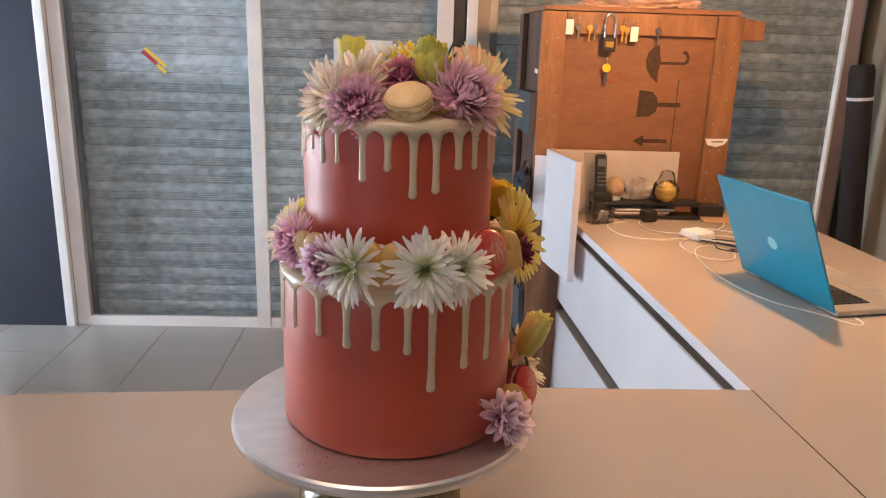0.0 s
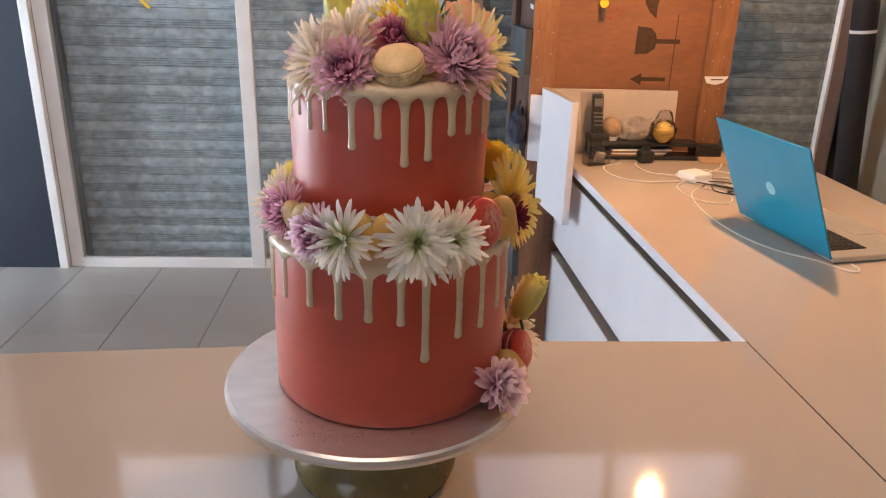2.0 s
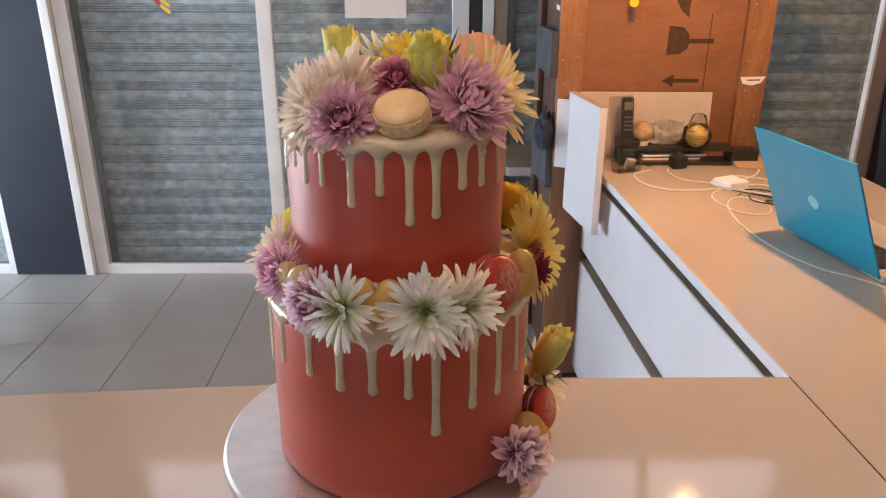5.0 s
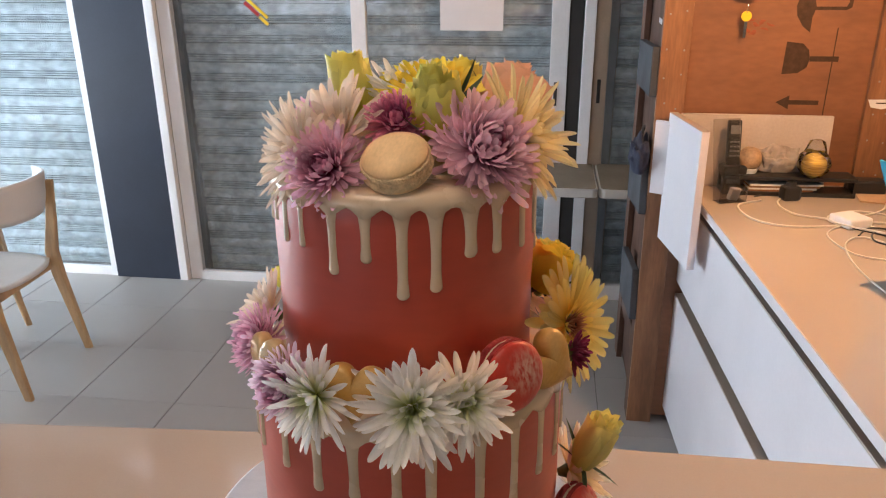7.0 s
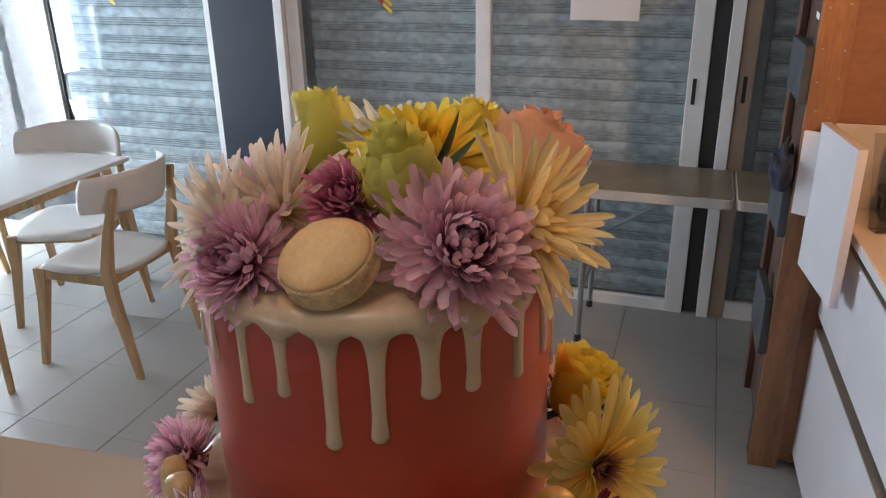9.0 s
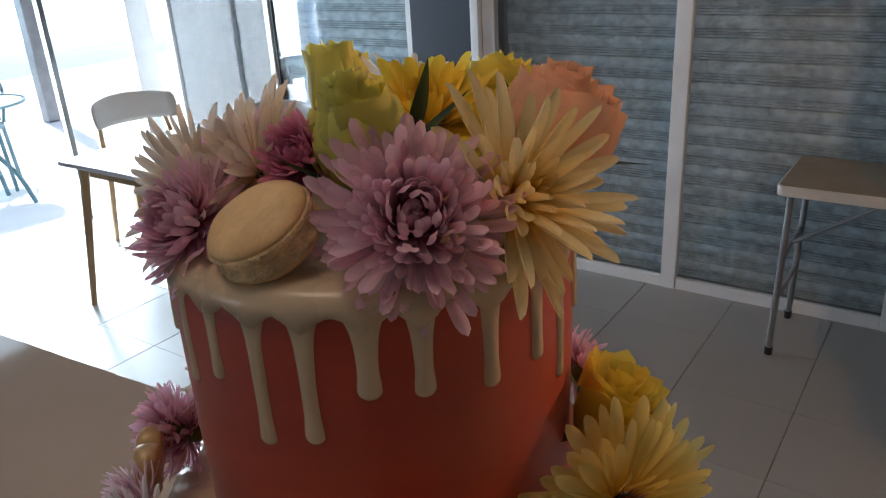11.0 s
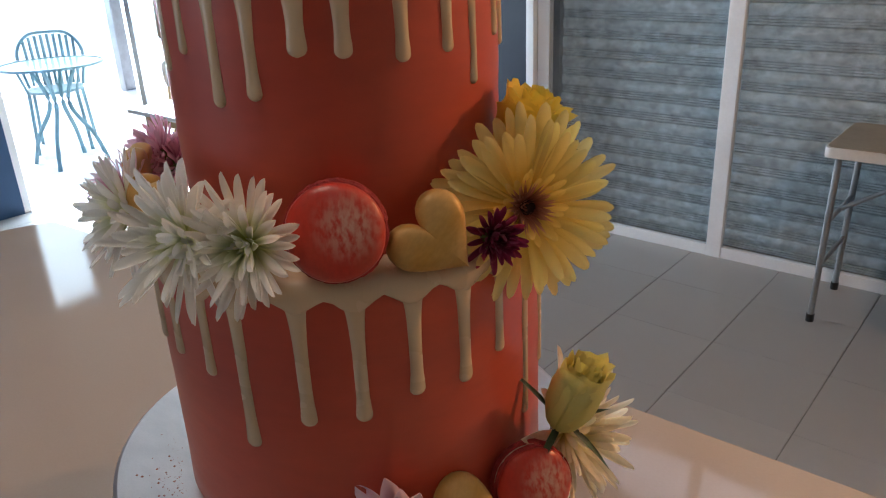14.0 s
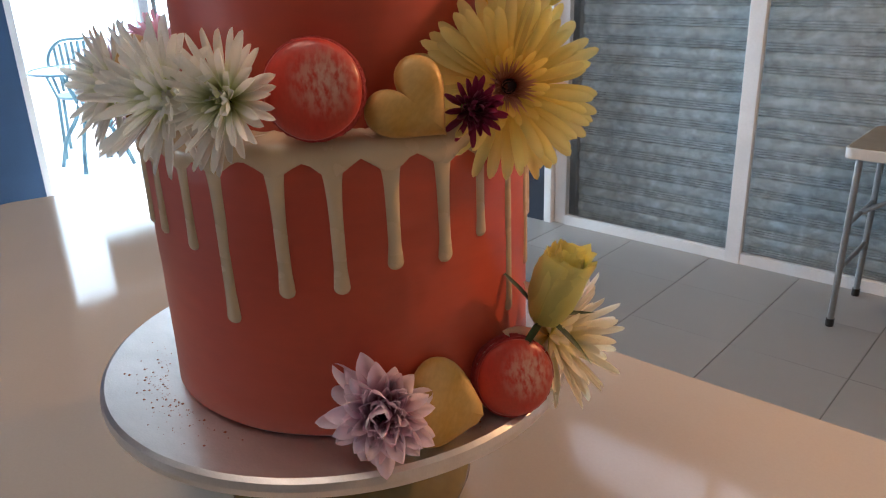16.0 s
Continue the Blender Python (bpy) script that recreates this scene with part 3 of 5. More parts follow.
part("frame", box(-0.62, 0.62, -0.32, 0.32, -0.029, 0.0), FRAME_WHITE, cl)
lamp("ceiling_fill", "AREA", look((-0.1, 0.3, ROOM_H - 0.06), (-0.1, 0.32, 0)), 7, (1.0, 0.76, 0.54), 1.2, 0.6, 140)
# ---------------------------------------------------------------- crate with keys behind the side counter
crate = thing("wooden_crate", "tall orange plywood shipping crate with pine battens", "crate")
KX0, KX1, KY0, KY1, KZ = 0.753, 1.489, 2.985, 3.615, 1.69
part("front_panel", box(KX0 + 0.02, KX1 - 0.02, KY0 + 0.022, KY0 + 0.036, 0.02, KZ - 0.02), PLY, crate)
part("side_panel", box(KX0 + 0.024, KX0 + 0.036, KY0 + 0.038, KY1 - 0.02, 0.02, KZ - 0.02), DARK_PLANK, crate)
part("side_panel", box(KX1 - 0.036, KX1 - 0.024, KY0 + 0.038, KY1 - 0.02, 0.02, KZ - 0.02), PLY, crate)
part("back_panel", box(KX0 + 0.04, KX1 - 0.04, KY1 - 0.018, KY1 - 0.006, 0.02, KZ - 0.02), PLY, crate)
part("lid", box(KX0 + 0.01, KX1 - 0.01, KY0 + 0.01, KY1, KZ - 0.018, KZ - 0.002), PLY, crate)
for x0, x1 in ((KX0, KX0 + 0.088), (KX1 - 0.096, KX1)):
    part("batten", box(x0, x1, KY0, KY0 + 0.02, -0.012, KZ - 0.022, 0.002), PLANK, crate)
part("batten", box(KX0 + 0.09, KX1 - 0.098, KY0 + 0.001, KY0 + 0.02, 1.592, KZ - 0.022, 0.002), PLANK, crate)
for y0, y1 in ((KY0 + 0.021, KY0 + 0.10), (KY1 - 0.13, KY1 - 0.03)):
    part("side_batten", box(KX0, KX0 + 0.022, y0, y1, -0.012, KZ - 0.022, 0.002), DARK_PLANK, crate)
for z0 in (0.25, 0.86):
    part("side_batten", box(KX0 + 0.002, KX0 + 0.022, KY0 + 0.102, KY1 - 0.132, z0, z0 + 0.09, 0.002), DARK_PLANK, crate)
for k in range(3):
    part("top_batten", box(KX1 + 0.001, KX1 + 0.082, KY0 + 0.01 + 0.09 * k, KY0 + 0.07 + 0.09 * k, 1.585 + 0.008 * k, 1.655 + 0.008 * k, 0.002), PLANK, crate)
for z0, z1, tilt in ((1.215, 1.372, 2), (0.80, 0.965, 7), (0.40, 0.585, 8)):
    part("foam_pad", box(-0.024, 0.0, -0.19, 0.19, -(z1 - z0) / 2, (z1 - z0) / 2, 0.003), GREY_PAD, crate, "dark grey foam pad", m=pose(KX0 - 0.001, 3.18, (z0 + z1) / 2, -tilt, 0, 0))
# nail heads
nail = None
for x in (KX0 + 0.022, KX0 + 0.066, KX1 - 0.07, KX1 - 0.028):
    for k in range(7):
        m = pose(x + random.uniform(-0.006, 0.006), KY0 - 0.0005, 1.0 + 0.095 * k + random.uniform(-0.015, 0.015), 90, 0, 0)
        if nail is None:
            nail = part("nail_head", lathe([(0, 0.0012), (0.0028, 0.0008), (0.0032, 0)], 8), TUBE, crate, m=m)
        else:
            o = new("nail_head", nail.data)
            o.parent = crate
            o.matrix_basis = m


def stencil(pts_list, name, dx=0.0, dz=0.0):
    """Flat ink mark on the crate's front; outlines in x and z."""
    bm = bmesh.new()
    for pts in pts_list:
        bm.faces.new([bm.verts.new((x, 0, z)) for x, z in pts])
    bmesh.ops.recalc_face_normals(bm, faces=bm.faces[:])
    r = bmesh.ops.extrude_face_region(bm, geom=bm.faces[:])
    bmesh.ops.translate(bm, vec=(0, -0.0012, 0), verts=[v for v in r["geom"] if isinstance(v, bmesh.types.BMVert)])
    part(name, bm, INK, crate, "dark stencilled handling mark", m=pose(dx, KY0 + 0.0215, dz))


# arrow, glass and umbrella, all lying on their side
stencil([[(1.105, 1.205), (1.145, 1.228), (1.145, 1.213), (1.235, 1.213), (1.235, 1.199), (1.145, 1.199), (1.145, 1.184)]], "arrow_mark", 0.022, 0.004)
stencil([[(1.112, 1.318), (1.16, 1.322), (1.184, 1.34), (1.19, 1.365), (1.184, 1.392), (1.165, 1.412), (1.115, 1.418)], [(1.19, 1.358), (1.275, 1.358), (1.275, 1.374), (1.19, 1.374)]], "glass_mark", 0.02, -0.02)
stencil([[(1.19, 1.455), (1.165, 1.475), (1.145, 1.505), (1.14, 1.535), (1.148, 1.565), (1.168, 1.585), (1.186, 1.592), (1.19, 1.56), (1.198, 1.53), (1.19, 1.50)],
         [(1.192, 1.522), (1.285, 1.522), (1.285, 1.532), (1.192, 1.532)], [(1.285, 1.522), (1.30, 1.530), (1.302, 1.55), (1.292, 1.57), (1.275, 1.572), (1.275, 1.563), (1.288, 1.558), (1.291, 1.545), (1.285, 1.532)]], "umbrella_mark", 0.008, -0.03)
stencil([[(1.277, 1.44), (1.280, 1.44), (1.276, 1.10), (1.273, 1.10)]], "pencil_line")

# key hooks along the top batten
BRASS = material("brass", (0.55, 0.36, 0.10), 0.3, metal=0.9, vary=0.15)
CHROME = material("chrome_steel", (0.6, 0.6, 0.6), 0.2, metal=1.0, vary=0.1)


def ring(r, rad, n=20):
    return tube([(r * math.cos(2 * math.pi * k / n), 0, r * math.sin(2 * math.pi * k / n)) for k in range(n + 1)], rad, 6)


def key(x, z, mat, label, size=1.0):
    ob = thing("key", label, "key", pose(x, KY0 - 0.008, z), group="keys on hooks")
    part("bow", slab([(0.014 * size * math.cos(a), 0.014 * size * math.sin(a)) for a in [2 * math.pi * k / 14 for k in range(14)]], -0.0015, 0.0015), mat, ob, m=pose(0, 0, 0, 90, 0, 0))
    part("blade", box(-0.004 * size, 0.004 * size, -0.001, 0.001, -0.058 * size, -0.012 * size), CHROME if mat is not BRASS else BRASS, ob)
    part("hook", tube([(0, 0.008, 0.035), (0, -0.004, 0.033), (0, -0.006, 0.016), (0, 0.0, 0.008)], 0.0016, 6), CHROME, ob)


key(0.997, 1.475, YELLOW, "yellow headed key hanging from the padlock", 1.1)
for x, z, mt in ((0.885, 1.615, CHROME), (0.925, 1.612, BRASS), (0.945, 1.618, CHROME), (1.045, 1.616, BRASS), (1.06, 1.61, BRASS), (1.175, 1.61, CHROME)):
    key(x, z, mt, "small metal key hanging on a hook", 0.8)
padlock = thing("padlock", "black padlock hanging on the crate's batten", "padlock", pose(0.998, KY0 - 0.012, 1.56))
part("body", box(-0.024, 0.024, -0.009, 0.009, -0.028, 0.022, 0.004), BLACK, padlock)
part("shackle", tube(smooth_path([(-0.018, 0, 0.02), (-0.018, 0, 0.085), (0, 0, 0.104), (0.018, 0, 0.085), (0.018, 0, 0.02)]), 0.0045, 8), CHROME, padlock)
part("plate", box(-0.014, 0.014, -0.0105, -0.0092, -0.012, 0.008, 0.0005), BRASS, padlock, "small brass plate")
for x, z in ((0.852, 1.618), (1.088, 1.60)):
    tg = thing("key_tag", "white plastic key tag on a hook", "key tag", pose(x, KY0 - 0.008, z), group="keys on hooks")
    part("tag", box(-0.014, 0.014, -0.003, 0.003, -0.03, 0.022, 0.0025), PAPER, tg)
    part("ring", ring(0.009, 0.001), CHROME, tg, m=pose(0, 0, 0.028))
RED_INK = material("red_marker", (0.27, 0.075, 0.036), 0.7, vary=0.3, scale=60)
mk = thing("red_marking", "faded red handwritten marking on the crate's panel", "marking", pose(0, KY0 + 0.0216, 0))
for k, (x0, z0) in enumerate(((1.020, 1.462), (1.034, 1.448), (1.052, 1.456), (1.062, 1.436), (1.012, 1.430), (1.030, 1.424), (1.078, 1.447))):
    outline = [(0.011 * math.cos(a) * (1 + 0.4 * math.sin(3 * a + k)), 0.005 * math.sin(a) * (1 + 0.5 * math.cos(2 * a + 2 * k))) for a in [2 * math.pi * j / 12 for j in range(12)]]
    part("smear", slab(outline, 0, 0.0010), RED_INK, mk, m=pose(x0, 0, z0, 90, 25 * math.sin(2.3 * k), 0))
side_tape = thing("tape_scrap", "shiny strip of clear tape on the crate's side", "tape", pose(KX0 - 0.001, KY0 + 0.06, 1.455, 0, 90, 180))
part("scrap", slab([(-0.008, -0.036), (0.008, -0.034), (0.010, 0.034), (-0.006, 0.036)], 0, 0.0008), PAPER, side_tape)
film_ = thing("packing_film", "crumpled pinkish packing film lying on the crate", "packing film", pose(1.13, KY0 + 0.10, KZ - 0.002))
bm = bmesh.new()
bmesh.ops.create_icosphere(bm, subdivisions=4, radius=1)
for v in bm.verts:
    n_ = 1 + 0.4 * noise.noise(v.co * 2.4) + 0.2 * noise.noise(v.co * 7)
    v.co = Vector((v.co.x * 0.20 * n_, v.co.y * 0.07 * n_, max(0, (v.co.z + 0.45) * 0.040 * n_)))
part("film", bm, material("pink_film", (0.55, 0.36, 0.28), 0.3, vary=0.35, scale=18), film_)
tape = thing("tape_scrap", "torn scrap of white tape on the batten", "tape", pose(1.44, KY0 - 0.003, 1.215))
part("scrap", slab([(-0.045, 0.012), (0.045, 0.014), (0.03, -0.008), (0.0, -0.018), (-0.034, -0.012)], 0, 0.001), PAPER, tape, m=pose(0, 0, 0, 90, 0, 0))
part("writing", slab([(-0.02, 0.003), (0.025, 0.004), (0.025, 0.0), (-0.02, -0.001)], 0.0015, 0.0018), INK, tape, m=pose(0, 0, 0, 90, 0, 0))

sack = thing("cloth_bag", "dark navy cloth bag stuffed beside the crate", "bag", pose(0.722, 3.03, 0.962))
bm = bmesh.new()
bmesh.ops.create_icosphere(bm, subdivisions=4, radius=1)
for v in bm.verts:
    n_ = 1 + 0.28 * noise.noise(v.co * 2.2) + 0.12 * noise.noise(v.co * 6)
    v.co = Vector((min(0.028, v.co.x * 0.034 * n_), v.co.y * 0.07 * n_, max(0, (v.co.z + 0.8) * 0.068 * n_)))
part("cloth", bm, material("navy_cloth", (0.018, 0.022, 0.045), 0.85, vary=0.3, scale=30, fine=300, bump=0.5), sack, smooth=True)
part("handle", tube(smooth_path([(0, -0.02, 0.11), (0.0, -0.015, 0.15), (0.01, 0.015, 0.15), (0, 0.02, 0.11)]), 0.004, 6), BLACK, sack)

# ---------------------------------------------------------------- things on the side counter
lb = thing("white_panel", "white board leaning against the crate", "board", pose(1.065, 2.962, COUNTER, -3))
# white board with a dimmed colour, offsetting the strong lamp nearby
part("board", box(-0.23, 0.235, -0.008, 0.008, 0.0, 0.235, 0.002), material("dimmed_white_board", (0.50, 0.45, 0.42), 0.5, vary=0.12, scale=6), lb)

lap = thing("laptop", "open laptop with bright blue shell on the counter", "laptop", pose(1.301, 2.032, COUNTER, 0, 0, 101.5))
LW, LD, LID = 0.187, 0.26, 0.302
part("base", box(-LW, LW, -LD, 0, 0.003, 0.018, 0.003), ALU, lap)
part("bottom_shell", box(-LW + 0.006, LW - 0.006, -LD + 0.006, -0.004, 0.0, 0.0045, 0.001), BLUE_SHELL, lap)
for k in range(4):
    part("port", box(LW - 0.0004, LW + 0.0004, -0.04 - 0.022 * k, -0.028 - 0.022 * k, 0.008, 0.0125), BLACK, lap)
part("trackpad", box(-0.055, 0.055, -LD + 0.012, -LD + 0.088, 0.0182, 0.0188), ALU, lap)
kb = part("keyboard_well", box(-0.145, 0.145, -0.13, -0.022, 0.0181, 0.0186), KEYCAP, lap)
kc = None
for r in range(6):
    for c in range(14):
        m = pose(-0.135 + 0.0208 * c, -0.121 + 0.0185 * r, 0.0187)
        if kc is None:
            kc = part("keycap", box(-0.0088, 0.0088, -0.0078, 0.0078, 0, 0.0018, 0.0008), KEYCAP, kb, m=m)
        else:
            o = new("keycap", kc.data)
            o.parent = kb
            o.matrix_basis = m
lid = part("lid", box(-LW, LW, 0.004, 0.0095, 0, LID, 0.002), BLUE_SHELL, lap, m=pose(0, 0.001, 0.016, -24, 0, 0))
part("screen", box(-LW + 0.008, LW - 0.008, 0.001, 0.0038, 0.012, LID - 0.008), BLACK, lid)
part("badge", slab([(0.017 * math.cos(a) * (1 + 0.12 * math.cos(2 * a)), 0.019 * math.sin(a)) for a in [2 * math.pi * k / 20 for k in range(20)]], 0.0, 0.0008), BLUE_MARK, lid, "pale plain badge", m=pose(0, 0.0096, 0.142, -90, 0, 0))
part("hinge", tube([(-0.12, 0.003, 0.014), (0.12, 0.003, 0.014)], 0.006, 10), BLACK, lap)


def cable(name, pts, radius, mat, label, steps=8):
    return tagged(part(name, tube(smooth_path(pts, steps), radius, 6), mat, smooth=True), label, "cable")


Z = COUNTER + 0.003
cable("charging_cable", [(1.372, 1.832, Z + 0.006), (1.375, 1.80, Z + 0.004), (1.355, 1.80, Z), (1.30, 1.875, Z), (1.235, 1.94, Z), (1.185, 2.06, Z), (1.165, 2.25, Z), (1.19, 2.42, Z), (1.25, 2.48, Z + 0.004),
                         (1.31, 2.42, Z), (1.27, 2.33, Z), (1.19, 2.36, Z), (1.17, 2.50, Z), (1.25, 2.60, Z)], 0.0022, CABLE, "thin white charging cable lying on the counter")
cable("power_cable", [(1.29, 2.62, Z + 0.01), (1.22, 2.58, Z), (1.08, 2.56, Z), (1.0, 2.62, Z), (0.99, 2.74, Z), (1.07, 2.80, Z)], 0.003, CABLE, "white power cable curling over the counter")
cable("power_cable", [(1.27, 2.64, Z), (1.40, 2.74, Z), (1.44, 2.86, Z), (1.36, 2.93, Z), (1.22, 2.90, Z), (1.12, 2.80, Z), (1.13, 2.68, Z), (1.22, 2.62, Z + 0.004), (1.34, 2.56, Z)], 0.003, CABLE, "looped white power cable on the counter")
cable("black_cable", [(1.24, 2.56, Z + 0.004), (1.33, 2.50, Z), (1.37, 2.42, Z + 0.006), (1.31, 2.44, Z + 0.004), (1.36, 2.36, Z), (1.33, 2.30, Z), (1.40, 2.26, Z)], 0.0022, BLACK, "thin black cable tangled on the counter")
cable("black_cable", [(1.06, 2.84, Z), (1.12, 2.88, Z), (1.19, 2.87, Z + 0.002), (1.215, 2.90, Z + 0.01)], 0.0022, BLACK, "thin black cable behind the papers")
cable("black_cable", [(1.25, 2.50, Z), (1.30, 2.56, Z + 0.003), (1.36, 2.54, Z + 0.004), (1.38, 2.46, Z + 0.008), (1.33, 2.40, Z + 0.007), (1.27, 2.44, Z + 0.007), (1.30, 2.50, Z + 0.010), (1.40, 2.40, Z)], 0.0025, BLACK, "thin black cable tangled on the counter")
cable("power_cable", [(1.31, 2.62, Z), (1.38, 2.60, Z + 0.003), (1.42, 2.52, Z), (1.36, 2.47, Z + 0.012), (1.27, 2.52, Z + 0.012), (1.21, 2.60, Z + 0.006), (1.24, 2.68, Z), (1.33, 2.72, Z), (1.45, 2.66, Z)], 0.003, CABLE, "looped white power cable on the counter")
ch = thing("power_adapter", "square white laptop power adapter on the counter", "adapter", pose(1.262, 2.60, COUNTER, 0, 0, 25))
part("brick", box(-0.04, 0.04, -0.04, 0.04, 0, 0.028, 0.006), PAPER, ch)

ph = thing("cordless_phone", "black cordless phone standing in its cradle", "phone", pose(0.995, 2.888, COUNTER + 0.064, 0, 0, 8) @ Matrix.Scale(0.9, 4))
part("cradle", box(-0.04, 0.04, -0.035, 0.04, 0, 0.03, 0.008), BLACK, ph)
hs_ = part("handset", box(-0.024, 0.024, -0.013, 0.013, 0.02, 0.185, 0.008), BLACK, ph, m=pose(0, 0.004, 0, -10))
part("display", box(-0.017, 0.017, -0.0145, -0.0132, 0.135, 0.165), TUBE, hs_)
for r in range(4):
    for c in range(3):
        part("button", box(-0.0045, 0.0045, -0.0148, -0.0132, -0.003, 0.003), TUBE, hs_, m=pose(-0.013 + 0.013 * c, 0, 0.06 + 0.016 * r))
ACRYL = glass_material("clear_acrylic", (0.86, 0.84, 0.83), 0.014)
hol = thing("leaflet_holder", "clear acrylic leaflet holder standing on the counter", "holder", pose(0.968, 2.80, COUNTER, 0, 0, 20))
part("back_sheet", box(-0.045, 0.045, 0.0, 0.003, 0, 0.25), ACRYL, hol, m=pose(0, 0, 0, -12))
part("front_lip", box(-0.045, 0.045, -0.034, -0.031, 0, 0.05), ACRYL, hol)
part("foot", box(-0.045, 0.045, -0.03, 0.0, 0, 0.003), ACRYL, hol)
tg = thing("crumpled_label", "small crumpled white label inside the holder", "label", pose(0.980, 2.790, COUNTER + 0.005, 8, 12, 30))
part("paper", box(-0.018, 0.018, -0.008, 0.008, 0, 0.04, 0.004), PAPER, tg)
AMBER = material("amber_glass", (0.95, 0.60, 0.12), 0.2, metal=0.1, vary=0.5, scale=45, stretch=(0.3, 0.3, 2.5))
orn = thing("wrapped_bauble", "amber glass bauble wrapped in clear plastic on the tray", "ornament", pose(1.228, 2.864, COUNTER + 0.064) @ Matrix.Scale(0.84, 4))
part("globe", lathe([(0, 0.002)] + [(0.045 * math.sin(math.pi * k / 12), 0.047 - 0.045 * math.cos(math.pi * k / 12)) for k in range(1, 12)] + [(0, 0.092)], 24), AMBER, orn, smooth=True)
bm = bmesh.new()
bmesh.ops.create_icosphere(bm, subdivisions=3, radius=0.056)
for v in bm.verts:
    v.co *= 1 + 0.12 * noise.noise(v.co * 45)
    v.co.z = max(-0.050, v.co.z * 1.05) + (0.03 if v.co.z > 0.045 else 0)
part("wrapping", moved(bm, pose(0, 0, 0.053)), ACRYL, orn, "crinkled clear plastic wrapping")
plug = thing("power_plug", "black mains plug adapter on the counter", "plug", pose(1.160, 2.826, COUNTER, 0, 0, 15))
part("body", box(-0.028, 0.028, -0.022, 0.022, 0, 0.045, 0.009), BLACK, plug)
part("shoulder", lathe([(0, 0.044), (0.018, 0.044), (0.014, 0.056), (0, 0.058)], 12), BLACK, plug)
pp = thing("paper_stack", "short stack of papers before the white board", "papers", pose(1.16, 2.895, COUNTER + 0.0135, 0, 0, 2))
for k in range(4):
    part("sheet", box(-0.115, 0.08 + 0.01 * k, -0.028, 0.038, 0.006 * k, 0.006 * k + 0.0052), PAPER if k % 2 else PLANK, pp, m=pose(0, 0, 0, 0, 0, 0.6 * k))
tray = thing("letter_tray", "two tier black letter tray with papers", "letter tray", pose(1.165, 2.89, COUNTER))
for z in (0.0, 0.050):
    part("shelf", box(-0.20, 0.20, -0.032, 0.055, z, z + 0.013, 0.003), BLACK, tray)
for x in (-0.195, 0.195):
    for y in (-0.026, 0.048):
        part("post", box(x - 0.004, x + 0.004, y - 0.004, y + 0.004, 0.0135, 0.0495), BLACK, tray)
bag = thing("plastic_bag", "crumpled clear plastic bag on the papers", "bag", pose(1.142, 2.925, COUNTER + 0.064))
bm = bmesh.new()
bmesh.ops.create_icosphere(bm, subdivisions=4, radius=1)
for v in bm.verts:
    n_ = 1 + 0.35 * noise.noise(v.co * 2.5) + 0.14 * noise.noise(v.co * 7)
    v.co = Vector((v.co.x * 0.078 * n_, v.co.y * 0.024 * n_, max(0, (v.co.z + 0.55) * 0.050 * n_)))
part("film", bm, material("grey_film", (0.36, 0.32, 0.29), 0.22, vary=0.35, scale=30), bag)
onion = thing("bread_roll", "round golden bread roll beside the phone", "bread", pose(1.046, 2.905, COUNTER + 0.064) @ Matrix.Scale(0.85, 4))
bm = bmesh.new()
bmesh.ops.create_icosphere(bm, subdivisions=3, radius=0.045)
for v in bm.verts:
    v.co *= 1 + 0.07 * noise.noise(v.co * 30)
part("crumb", moved(bm, pose(0, 0, 0.052)), material("golden_crust", (0.40, 0.27, 0.16), 0.7, vary=0.35, scale=25), onion, smooth=True)
part("base", lathe([(0, 0), (0.03, 0), (0.036, 0.018), (0, 0.022)], 16), PAPER, onion)
blk = thing("black_folder", "black folder lying beyond the papers", "folder", pose(1.44, 2.93, COUNTER))
part("cover", box(-0.07, 0.03, -0.03, 0.03, 0, 0.045, 0.006), BLACK, blk)
tp = thing("kraft_sheet", "curled kraft paper sheet by the crate's foot", "paper", pose(1.47, 2.86, COUNTER, 0, 0, -6))
part("sheet", slab([(-0.10, -0.05), (0.09, -0.085), (0.12, 0.02), (0.02, 0.10), (-0.09, 0.09)], 0.002, 0.006), material("kraft_paper", (0.50, 0.33, 0.2), 0.7, vary=0.12), tp)

# black roll by the beige wall
roll = thing("rolled_mat", "tall black rolled mat leaning on the beige wall", "mat", pose(2.655, 3.95, 0.006, 0, -5.6, 0))
part("roll", lathe([(0, 0), (0.058, 0), (0.06, 0.01), (0.06, 1.46), (0.052, 1.49), (0, 1.495)], 32), material("black_foam_mat", (0.022, 0.020, 0.023), 0.8, vary=0.2), roll, smooth=False)
part("band", lathe([(0.0602, 1.32), (0.0615, 1.32), (0.0615, 1.335), (0.0602, 1.335)], 32), PAPER, roll)
# ---------------------------------------------------------------- seating area


